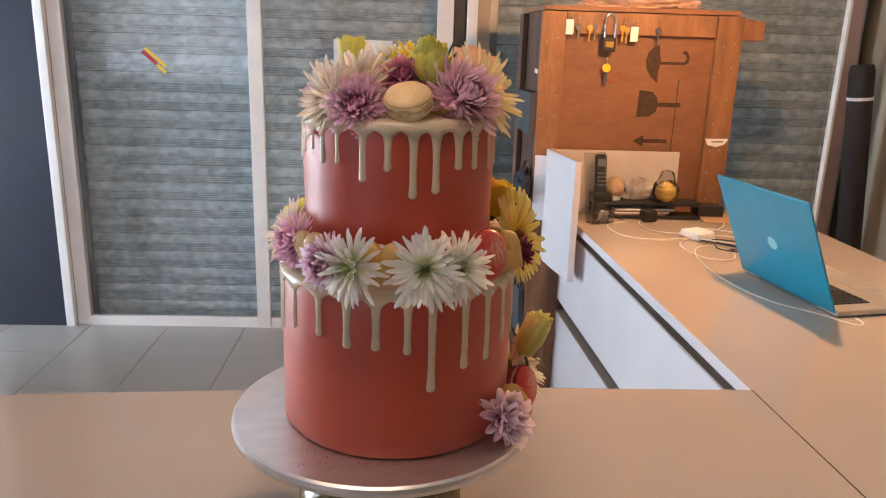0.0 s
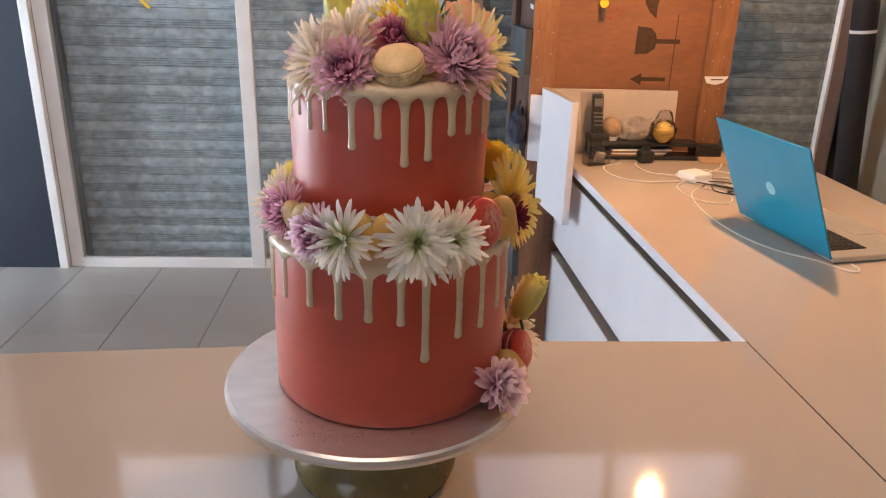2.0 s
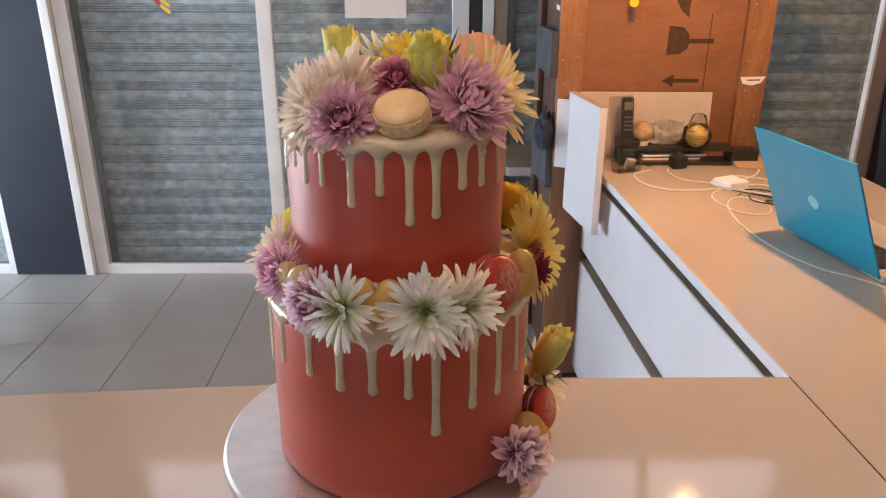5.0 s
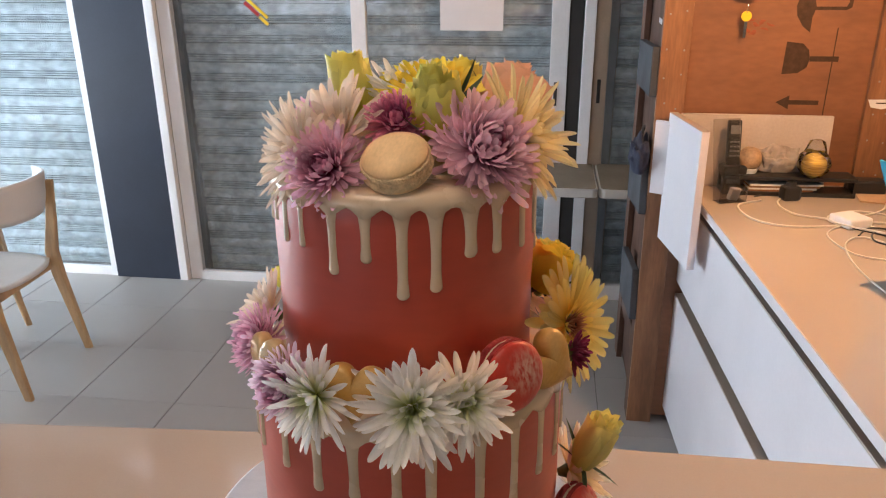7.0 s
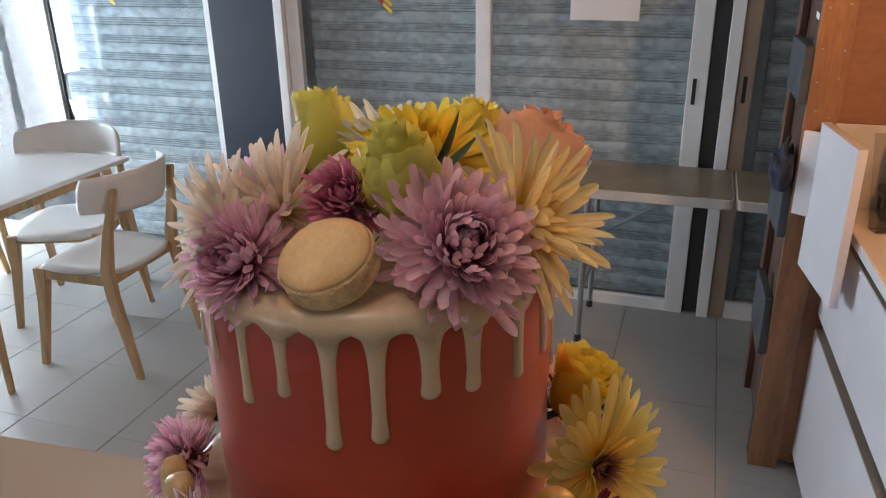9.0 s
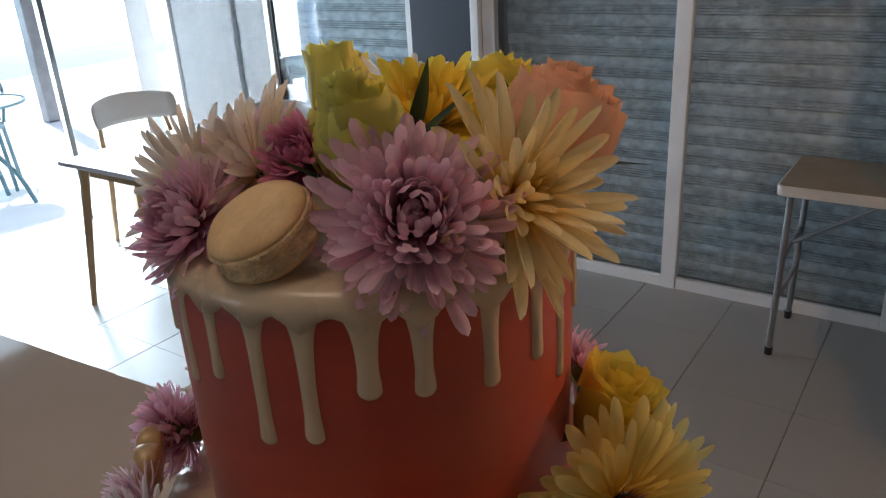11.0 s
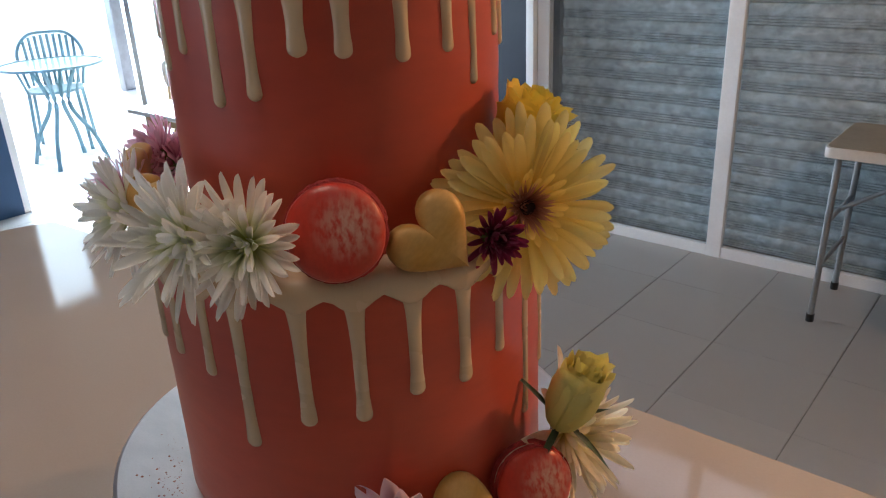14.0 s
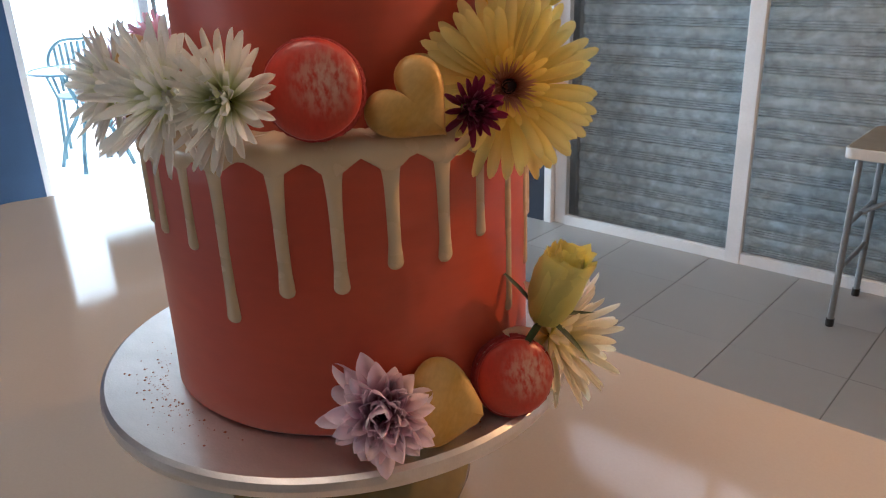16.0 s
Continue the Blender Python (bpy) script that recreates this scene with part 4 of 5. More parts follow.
def wooden_chair(m, label):
    """White moulded seat and curved back on splayed beech legs; it faces -y."""
    ob = thing("dining_chair", label, "chair", m, group="café chairs")
    n, k = 14, 8
    bm = bmesh.new()
    top = []
    for i in range(n + 1):
        v = i / n
        half = 0.20 + 0.035 * math.sin(math.pi * min(1, v * 1.05)) - 0.03 * v
        row = []
        for j in range(k + 1):
            u = 2 * j / k - 1
            sq = (1 - 0.18 * (abs(u) ** 3) * (2 * abs(v - 0.5)) ** 2)
            row.append((half * u, (-0.225 + 0.44 * v) * sq, 0.455 - 0.014 * (1 - u * u) * math.sin(math.pi * v) - 0.02 * max(0, 0.12 - v) / 0.12))
        top.append(row)
    a = [[bm.verts.new(p) for p in r] for r in top]
    b = [[bm.verts.new((x * 0.985, y * 0.985, z - 0.016)) for x, y, z in r] for r in top]
    for i in range(n):
        for j in range(k):
            bm.faces.new((a[i][j], a[i][j + 1], a[i + 1][j + 1], a[i + 1][j]))
            bm.faces.new((b[i][j], b[i + 1][j], b[i + 1][j + 1], b[i][j + 1]))
    rim = [(0, j) for j in range(k)] + [(i, k) for i in range(n)] + [(n, j) for j in range(k, 0, -1)] + [(i, 0) for i in range(n, 0, -1)]
    for (i0, j0), (i1, j1) in zip(rim, rim[1:] + rim[:1]):
        bm.faces.new((a[i0][j0], b[i0][j0], b[i1][j1], a[i1][j1]))
    bmesh.ops.recalc_face_normals(bm, faces=bm.faces[:])
    part("seat", bm, CHAIR_WHITE, ob, "white moulded plywood seat", smooth=True)
    # curved backrest
    bm = bmesh.new()
    rows = []
    for side in (0, 1):
        grid = []
        for i in range(13):
            u = i / 6 - 1
            col = []
            for j in range(7):
                v = j / 6
                h = 0.675 + 0.14 * v + (0.018 * (1 - u * u) if v > 0.5 else -0.01 * (1 - u * u))
                edge = 1 - 0.06 * abs(2 * v - 1) ** 4
                col.append(bm.verts.new((0.245 * u * edge, 0.252 - 0.15 * abs(u) ** 2.4 + 0.03 * v + (0.012 if side else 0), h + 0.028)))
            grid.append(col)
        rows.append(grid)
    f, g = rows
    for i in range(12):
        for j in range(6):
            bm.faces.new((f[i][j], f[i][j + 1], f[i + 1][j + 1], f[i + 1][j]))
            bm.faces.new((g[i][j], g[i + 1][j], g[i + 1][j + 1], g[i][j + 1]))
    rim = [(0, j) for j in range(6)] + [(i, 6) for i in range(12)] + [(12, j) for j in range(6, 0, -1)] + [(i, 0) for i in range(12, 0, -1)]
    for (i0, j0), (i1, j1) in zip(rim, rim[1:] + rim[:1]):
        bm.faces.new((f[i0][j0], g[i0][j0], g[i1][j1], f[i1][j1]))
    bmesh.ops.recalc_face_normals(bm, faces=bm.faces[:])
    part("backrest", bm, CHAIR_WHITE, ob, "white curved plywood backrest", smooth=True)

    def leg(pts, w, d):
        bm = bmesh.new()
        rings = []
        for x, y, z, s in pts:
            rings.append([bm.verts.new((x + sx * w * s, y + sy * d * s, z)) for sx, sy in ((-1, -1), (1, -1), (1, 1), (-1, 1))])
        for p, q in zip(rings, rings[1:]):
            for i in range(4):
                bm.faces.new((p[i], p[(i + 1) % 4], q[(i + 1) % 4], q[i]))
        bm.faces.new(rings[0][::-1])
        bm.faces.new(rings[-1])
        bmesh.ops.recalc_face_normals(bm, faces=bm.faces[:])
        bmesh.ops.bevel(bm, geom=bm.edges[:], offset=0.004, segments=2, profile=0.5, affect="EDGES")
        return bm
    for s in (-1, 1):
        part("back_leg", leg([(s * 0.225, 0.245, -0.012, 0.75), (s * 0.215, 0.175, 0.36, 1.15), (s * 0.21, 0.165, 0.47, 1.2), (s * 0.205, 0.195, 0.62, 0.95), (s * 0.18, 0.236, 0.80, 0.7)], 0.0135, 0.021), WOOD, ob)
        part("front_leg", leg([(s * 0.225, -0.235, -0.012, 0.72), (s * 0.20, -0.19, 0.30, 1.05), (s * 0.19, -0.175, 0.44, 1.4)], 0.017, 0.021), WOOD, ob)
        part("side_rail", box(s * 0.197 - 0.010, s * 0.197 + 0.010, -0.16, 0.15, 0.395, 0.432, 0.003), WOOD, ob)
    part("front_rail", box(-0.175, 0.175, -0.185, -0.165, 0.395, 0.432, 0.003), WOOD, ob)
    part("rear_rail", box(-0.19, 0.19, 0.145, 0.165, 0.395, 0.432, 0.003), WOOD, ob)
    return ob


CHAIR_LABEL = "white moulded chair with pale beech legs at the table"
chair = wooden_chair(pose(-1.845, 3.045, 0, 0, 0, -88), CHAIR_LABEL)
copy_thing(chair, pose(-2.32, 3.34, 0, 0, 0, 22))
copy_thing(chair, pose(-3.30, 3.355, 0, 0, 0, 77))

tb = thing("dining_table", "square white café table with pale wooden legs", "table", pose(-2.46, 3.02, 0))
part("tabletop", box(-0.44, 0.44, -0.44, 0.44, 0.722, 0.744, 0.006), TABLE_WHITE, tb)
for sx in (-1, 1):
    for sy in (-1, 1):
        part("leg", tube([(sx * 0.435, sy * 0.435, -0.012), (sx * 0.36, sy * 0.36, 0.722)], 0.021, 12, taper=[0.65, 1.1]), WOOD, tb)
    part("apron", box(sx * 0.35 - 0.01, sx * 0.35 + 0.01, -0.33, 0.33, 0.66, 0.72), WOOD, tb)
    part("apron", box(-0.33, 0.33, sx * 0.35 - 0.01, sx * 0.35 + 0.01, 0.66, 0.72), WOOD, tb)

# folding table by the shutters
ft = thing("folding_table", "white edged brown folding table before the glass doors", "table", pose(0.024, 3.645, 0))


def rounded(x0, x1, y0, y1, r, n=6):
    pts = []
    for cx, cy, a0 in ((x1 - r, y1 - r, 0), (x0 + r, y1 - r, 90), (x0 + r, y0 + r, 180), (x1 - r, y0 + r, 270)):
        pts += [(cx + r * math.cos(radians(a0 + 90 * k / n)), cy + r * math.sin(radians(a0 + 90 * k / n))) for k in range(n + 1)]
    return pts


part("top_half", slab(rounded(0, 0.612, 0, 0.44, 0.03), 0.672, 0.712, 0.004), PLASTIC_GREY, ft)
part("top_half", slab(rounded(0.618, 1.23, 0, 0.44, 0.03), 0.672, 0.712, 0.004), PLASTIC_GREY, ft)
for x0, x1 in ((0.007, 0.605), (0.625, 1.223)):
    part("surface", slab(rounded(x0, x1, 0.007, 0.433, 0.026), 0.7125, 0.7145), TABLE_BROWN, ft, "brown textured table surface")
for x, s in ((0.05, 1), (1.18, -1)):
    for y in (0.03, 0.385):
        lg = part("leg", tube([(x - 0.012 * s, y, 0.012), (x, y, 0.672)], 0.0125, 12), TUBE, ft)
        part("rubber_foot", lathe([(0, -0.024), (0.015, -0.024), (0.016, 0.02), (0, 0.021)], 12), BLACK, lg, m=pose(x - 0.012 * s, y, 0.012))
    part("cross_bar", tube([(x - 0.008 * s, 0.03, 0.24), (x - 0.008 * s, 0.385, 0.24)], 0.009, 8), TUBE, ft)
    part("brace", tube([(x - 0.004 * s, 0.2, 0.42), (x + 0.36 * s, 0.2, 0.668)], 0.009, 8), TUBE, ft)
    part("cross_bar", tube([(x - 0.004 * s, 0.03, 0.42), (x - 0.004 * s, 0.385, 0.42)], 0.009, 8), TUBE, ft)

# notice and stickers on the glass
nt_ = thing("paper_notice", "blank white paper notice taped to the glass", "notice", pose(0.041, WALL_Y - 0.0035, 1.430))
part("sheet", box(-0.146, 0.146, -0.0006, 0.0006, -0.104, 0.104), PAPER, nt_)


def sticker(x, z, rot):
    ob = thing("window_sticker", "small red and yellow sticker on the glass", "sticker", pose(x, WALL_Y - 0.0035, z, 0, rot, 0), group="window stickers")
    part("yellow_bar", box(-0.075, 0.055, -0.0006, 0.0006, 0.004, 0.019), YELLOW, ob)
    part("yellow_bar", box(0.02, 0.075, -0.0006, 0.0006, -0.02, -0.004), YELLOW, ob)
    part("red_bar", box(-0.075, 0.015, -0.0007, 0.0005, -0.018, 0.0), RED, ob)


sticker(-0.985, 1.405, 42)
sticker(-2.55, 1.42, 42)

# handles of the sliding doors
for x in (0.438, 0.638):
    hd = thing("door_pull", "slim black recessed pull on the sliding door", "handle", pose(x, WALL_Y - (0.0215 if x < 0.5 else 0.0015), 1.043 if x < 0.5 else 1.056), group="door pulls")
    part("pull", box(-0.008, 0.008, -0.002, 0.0, -0.055, 0.055, 0.0008), BLACK, hd)

# ---------------------------------------------------------------- terrace outside


def bistro_chair(m):
    ob = thing("bistro_chair", "teal grey metal bistro chair on the terrace", "chair", m)
    part("seat", lathe([(0, 0.43), (0.2, 0.43), (0.21, 0.44), (0.2, 0.45), (0, 0.448)], 24), BISTRO, ob)
    for x, y in ((-0.17, -0.17), (0.17, -0.17), (-0.18, 0.18), (0.18, 0.18)):
        part("leg", tube([(x * 1.15, y * 1.15, -0.03), (x, y, 0.44)], 0.014, 8), BISTRO, ob)
    part("back_frame", tube(smooth_path([(-0.2, 0.16, 0.44), (-0.24, 0.19, 0.7), (-0.15, 0.23, 0.84), (0, 0.25, 0.86), (0.15, 0.23, 0.84), (0.24, 0.19, 0.7), (0.2, 0.16, 0.44)]), 0.012, 8), BISTRO, ob)
    for k in range(-4, 5):
        part("back_slat", tube([(k * 0.042, 0.2, 0.45), (k * 0.046, 0.24, 0.845 - 0.002 * k * k)], 0.012, 6), BISTRO, ob)
    part("armrest", tube(smooth_path([(-0.24, 0.19, 0.66), (-0.25, 0.0, 0.66), (-0.22, -0.17, 0.62), (-0.17, -0.17, 0.44)]), 0.010, 8), BISTRO, ob)
    part("armrest", tube(smooth_path([(0.24, 0.19, 0.66), (0.25, 0.0, 0.66), (0.22, -0.17, 0.62), (0.17, -0.17, 0.44)]), 0.010, 8), BISTRO, ob)
    return ob


bt = thing("bistro_table", "round glass topped metal bistro table outside", "table", pose(-5.12, 3.24, 0))
part("glass_top", lathe([(0, 0.70), (0.34, 0.70), (0.345, 0.704), (0.34, 0.708), (0, 0.708)], 48), material("greenish_glass_top", (0.30, 0.50, 0.50), 0.1, vary=0.05), bt)
part("rim", lathe([(0.345, 0.695), (0.358, 0.695), (0.358, 0.712), (0.345, 0.712)], 48), BISTRO, bt)
for k in range(4):
    a = math.pi / 4 + k * math.pi / 2
    c, s = math.cos(a), math.sin(a)
    part("leg", tube(smooth_path([(0.27 * c, 0.27 * s, -0.03), (0.20 * c, 0.20 * s, 0.18), (0.07 * c, 0.07 * s, 0.42), (0.16 * c, 0.16 * s, 0.69)]), 0.016, 8), BISTRO, bt)
bistro_chair(pose(-5.62, 3.45, 0, 0, 0, 60))
post = tagged(part("terrace_post", box(-7.65, -7.52, 5.05, 5.18, -0.03, 3.2, 0.01), TUBE), "grey steel post on the sunny terrace", "post")
# ---------------------------------------------------------------- flowers, macarons and biscuits on the cake


def petal_colour(name, base, tip, length, start=0.25, rough=0.55, translucent=0.36, streak=0.14):
    """A petal that changes from base to tip colour with the distance from the flower's heart."""
    m = bpy.data.materials.new(name)
    m.use_nodes = True
    nt = m.node_tree
    b = nt.nodes["Principled BSDF"]
    tc = nt.nodes.new("ShaderNodeTexCoord")
    ln = nt.nodes.new("ShaderNodeVectorMath")
    ln.operation = "LENGTH"
    nt.links.new(tc.outputs["Object"], ln.inputs[0])
    mr = nt.nodes.new("ShaderNodeMapRange")
    mr.inputs["From Min"].default_value, mr.inputs["From Max"].default_value = length * start, length
    nt.links.new(ln.outputs["Value"], mr.inputs["Value"])
    mix = nt.nodes.new("ShaderNodeMix")
    mix.data_type = "RGBA"
    mix.inputs[6].default_value, mix.inputs[7].default_value = (*base, 1), (*tip, 1)
    nt.links.new(mr.outputs[0], mix.inputs[0])
    geo = nt.nodes.new("ShaderNodeNewGeometry")
    vr = nt.nodes.new("ShaderNodeMapRange")
    vr.inputs["To Min"].default_value, vr.inputs["To Max"].default_value = 1 - streak, 1 + streak * 0.6
    nt.links.new(geo.outputs["Random Per Island"], vr.inputs["Value"])
    ns = nt.nodes.new("ShaderNodeTexNoise")
    ns.inputs["Scale"].default_value = 400
    nt.links.new(tc.outputs["Object"], ns.inputs["Vector"])
    hs = nt.nodes.new("ShaderNodeHueSaturation")
    nt.links.new(vr.outputs[0], hs.inputs["Value"])
    nt.links.new(mix.outputs[2], hs.inputs["Color"])
    nt.links.new(hs.outputs[0], b.inputs["Base Color"])
    b.inputs["Roughness"].default_value = rough
    b.inputs["Sheen Weight"].default_value = 0.1
    bp = nt.nodes.new("ShaderNodeBump")
    bp.inputs["Strength"].default_value, bp.inputs["Distance"].default_value = 0.2, 0.001
    nt.links.new(ns.outputs["Fac"], bp.inputs["Height"])
    nt.links.new(bp.outputs[0], b.inputs["Normal"])
    tr = nt.nodes.new("ShaderNodeBsdfTranslucent")
    nt.links.new(hs.outputs[0], tr.inputs["Color"])
    ms = nt.nodes.new("ShaderNodeMixShader")
    ms.inputs[0].default_value = translucent
    nt.links.new(b.outputs[0], ms.inputs[1])
    nt.links.new(tr.outputs[0], ms.inputs[2])
    nt.links.new(ms.outputs[0], nt.nodes["Material Output"].inputs["Surface"])
    return m


class Petals:
    """Collects petals in plain lists."""

    def __init__(self):
        self.v, self.f = [], []

    def add(self, azimuth, elevation, length, width, bend=0.0, cup=0.3, root=0.0, lift=0.0, shape="oval", twist=0.0, seg=7):
        """A petal from the flower's heart: azimuth and elevation in degrees, bent upwards by bend degrees along its length."""
        ca, sa = math.cos(radians(azimuth)), math.sin(radians(azimuth))
        r, z, th = root, lift, radians(elevation)
        first = len(self.v)
        for i in range(seg + 1):
            u = 1 - (1 - i / seg) ** 1.7
            du = u - (1 - (1 - max(0, i - 1) / seg) ** 1.7)
            if i:
                th += radians(bend) * du
                r += math.cos(th) * length * du
                z += math.sin(th) * length * du
            if shape == "spider":
                w = width * (0.55 + 0.45 * u) * math.sqrt(max(0.0, 1 - u ** 12)) + width * 0.22
            elif shape == "lance":
                w = width * (0.30 + 0.70 * math.sin(0.5 * math.pi * min(1, u * 1.35))) * math.sqrt(max(0.0, 1 - max(0.0, (u - 0.62) / 0.38) ** 2.0)) + width * 0.10
            elif shape == "strap":
                w = width * (0.35 + 0.65 * min(1, u * 1.9)) * math.sqrt(max(0.0, 1 - max(0.0, (u - 0.72) / 0.28) ** 2.0)) + width * 0.12
            elif shape == "spoon":
                w = width * (0.28 + 0.72 * math.sin(0.5 * math.pi * min(1, u * 1.25)) ** 1.3) * math.sqrt(max(0.0, 1 - max(0.0, (u - 0.66) / 0.34) ** 2.4)) + width * 0.10
            elif shape == "club":
                w = width * (0.25 + 0.75 * u ** 1.2) * math.sqrt(max(0.0, 1 - max(0.0, (u - 0.80) / 0.20) ** 2.2)) + width * 0.06
            elif shape == "point":
                w = width * math.sin(math.pi * min(1.0, 0.12 + 0.88 * u) ** 0.8) + width * 0.02
            else:
                w = width * (0.3 + 0.7 * math.sin(0.5 * math.pi * min(1, u * 1.5))) * math.sqrt(max(0.0, 1 - max(0.0, (u - 0.50) / 0.50) ** 2.8)) + width * 0.12
            tw = math.sin(radians(twist) * u)
            for s in (-1, -0.5, 0, 0.5, 1):
                side = s * w * 0.5
                up = (s * s * cup * w * 0.5) + s * tw * w * 0.3
                rr = r - math.sin(th) * up
                zz = z + math.cos(th) * up
                self.v.append((rr * ca - side * sa, rr * sa + side * ca, zz))
        for i in range(seg):
            a = first + 5 * i
            self.f += [(a + k, a + k + 1, a + k + 6, a + k + 5) for k in range(4)]

    def part(self, name, mat, parent, label=""):
        me = bpy.data.meshes.new(name)
        me.from_pydata(self.v, [], self.f)
        me.polygons.foreach_set("use_smooth", [True] * len(me.polygons))
        me.materials.append(mat)
        ob = new(name, me)
        ob.parent = parent
        if label:
            ob["label"] = label
        return ob


GREEN = petal_colour("leaf_green", (0.02, 0.045, 0.014), (0.045, 0.085, 0.025), 0.04, 0.0, 0.5, 0.15)
STEM = material("green_stem", (0.12, 0.18, 0.05), 0.5, vary=0.2)
WHITE_P = petal_colour("white_petal", (0.62, 0.70, 0.12), (0.98, 0.97, 0.93), 0.024, 0.1, translucent=0.42)
CREAM_P = petal_colour("cream_petal", (0.92, 0.72, 0.42), (0.95, 0.83, 0.70), 0.026, 0.1)
YELLOWISH_P = petal_colour("yellow_cream_petal", (0.95, 0.64, 0.04), (0.98, 0.86, 0.52), 0.034, 0.2)
LILAC_P = petal_colour("lilac_petal", (0.52, 0.08, 0.26), (1.0, 0.72, 0.82), 0.025, 0.28, translucent=0.42, streak=0.2)
LILAC_IN = petal_colour("lilac_heart_petal", (0.10, 0.004, 0.035), (0.48, 0.07, 0.22), 0.024, 0.1)
PALE_P = petal_colour("pale_lilac_petal", (0.60, 0.16, 0.34), (1.0, 0.84, 0.92), 0.026, 0.28, translucent=0.45)
PINK_P = petal_colour("pink_petal", (0.46, 0.03, 0.17), (1.0, 0.68, 0.81), 0.023, 0.30, translucent=0.42, streak=0.2)
PINK_IN = petal_colour("pink_heart_petal", (0.045, 0.002, 0.014), (0.28, 0.03, 0.10), 0.020, 0.1)
MAGENTA_P = petal_colour("magenta_petal", (0.42, 0.03, 0.16), (0.95, 0.42, 0.58), 0.022, 0.25)
WINE_P = petal_colour("wine_petal", (0.10, 0.008, 0.04), (0.30, 0.03, 0.12), 0.022, 0.1)
GERB_P = petal_colour("yellow_gerbera_petal", (0.97, 0.74, 0.12), (0.99, 0.91, 0.40), 0.055, 0.15, translucent=0.48)
GOLD_P = petal_colour("golden_petal", (0.95, 0.62, 0.02), (0.98, 0.83, 0.11), 0.05, 0.2)
EYE = petal_colour("gerbera_floret", (0.34, 0.08, 0.05), (0.80, 0.45, 0.26), 0.019, 0.3)
EYE_DARK = material("gerbera_eye", (0.03, 0.012, 0.012), 0.9, vary=0.3, scale=300, bump=0.6)
ROSE_G = petal_colour("lime_rose_petal", (0.66, 0.64, 0.05), (0.92, 0.85, 0.20), 0.05, 0.2, 0.5, 0.36)
ROSE_PALE = petal_colour("pale_green_rose_petal", (0.60, 0.64, 0.16), (0.92, 0.86, 0.30), 0.05, 0.2, 0.5, 0.3)
ROSE_Y = petal_colour("lemon_rose_petal", (0.80, 0.66, 0.05), (0.95, 0.80, 0.12), 0.05, 0.2, 0.5, 0.3)
ROSE_P = petal_colour("peach_rose_petal", (0.95, 0.50, 0.22), (0.95, 0.58, 0.38), 0.05, 0.2, 0.5, 0.3)


def blossom(name, label, m, layers, heart=None, seed=0, calyx=True, wild=7):
    """A flower of several rings: each layer is (part name, material, petal count, radius, width, elevations, bend, cup, shape, root)."""
    rnd = random.Random(seed)
    ob = thing(name, label, "flower", m, group="flowers on the cake")
    az = rnd.uniform(0, 360)
    for pname, mat, count, rad, width, (e0, e1), bend, cup, shape, (l0, l1), root in layers:
        p = Petals()
        for k in range(count):
            f = (k + 0.5) / count
            az += 137.508
            p.add(az + rnd.uniform(-5, 5), e0 + (e1 - e0) * f + rnd.uniform(-wild, wild), rad * (l0 + (l1 - l0) * f) * rnd.uniform(1 - wild * 0.018, 1 + wild * 0.011),
                  width * rnd.uniform(0.85, 1.12) * (1 - 0.25 * f), bend * rnd.uniform(0.4, 1.5), cup, root, 0.0, shape, rnd.uniform(-30, 30))
        p.part(pname, mat, ob)
    if calyx:
        part("calyx", lathe([(0, -0.012), (0.004, -0.012), (0.007, -0.004), (0.009, 0.0), (0, 0.002)], 10), STEM, ob, smooth=True)
    if heart:
        mat, r, h = heart
        part("heart", lathe([(r, 0.0), (r, h * 0.5), (r * 0.7, h), (0, h * 1.1)], 16), mat, ob, smooth=True)
    return ob


def spider_mum(m, r, label, mat=WHITE_P, seed=0, count=52):
    k = r / 0.05
    return blossom("spider_chrysanthemum", label, m, [
        ("outer_petals", mat, count, r, 0.0072 * k, (-8, 34), 14, 0.9, "lance", (1.0, 0.92), 0.002),
        ("middle_petals", mat, 26, r, 0.0066 * k, (34, 62), 14, 1.0, "lance", (0.88, 0.55), 0.0015),
        ("inner_petals", mat, 22, r, 0.0040 * k, (58, 86), 20, 1.0, "lance", (0.40, 0.16), 0.001)], seed=seed, wild=12)


def loose_mum(m, r, label, mats, seed=0, count=52, broad=0.0105):
    """A half open chrysanthemum with few broad petals."""
    k = r / 0.04
    return blossom("chrysanthemum", label, m, [
        ("outer_petals", mats[0], count, r, broad * k, (-34, 46), 58, 1.1, "oval", (1.0, 0.66), 0.002),
        ("middle_petals", mats[0], 50, r, broad * 0.8 * k, (22, 44), 34, 1.1, "oval", (0.62, 0.44), 0.0015),
        ("inner_petals", mats[1], 70, r, 0.0036 * k, (40, 86), 26, 1.1, "oval", (0.33, 0.14), 0.001)], seed=seed, wild=13)


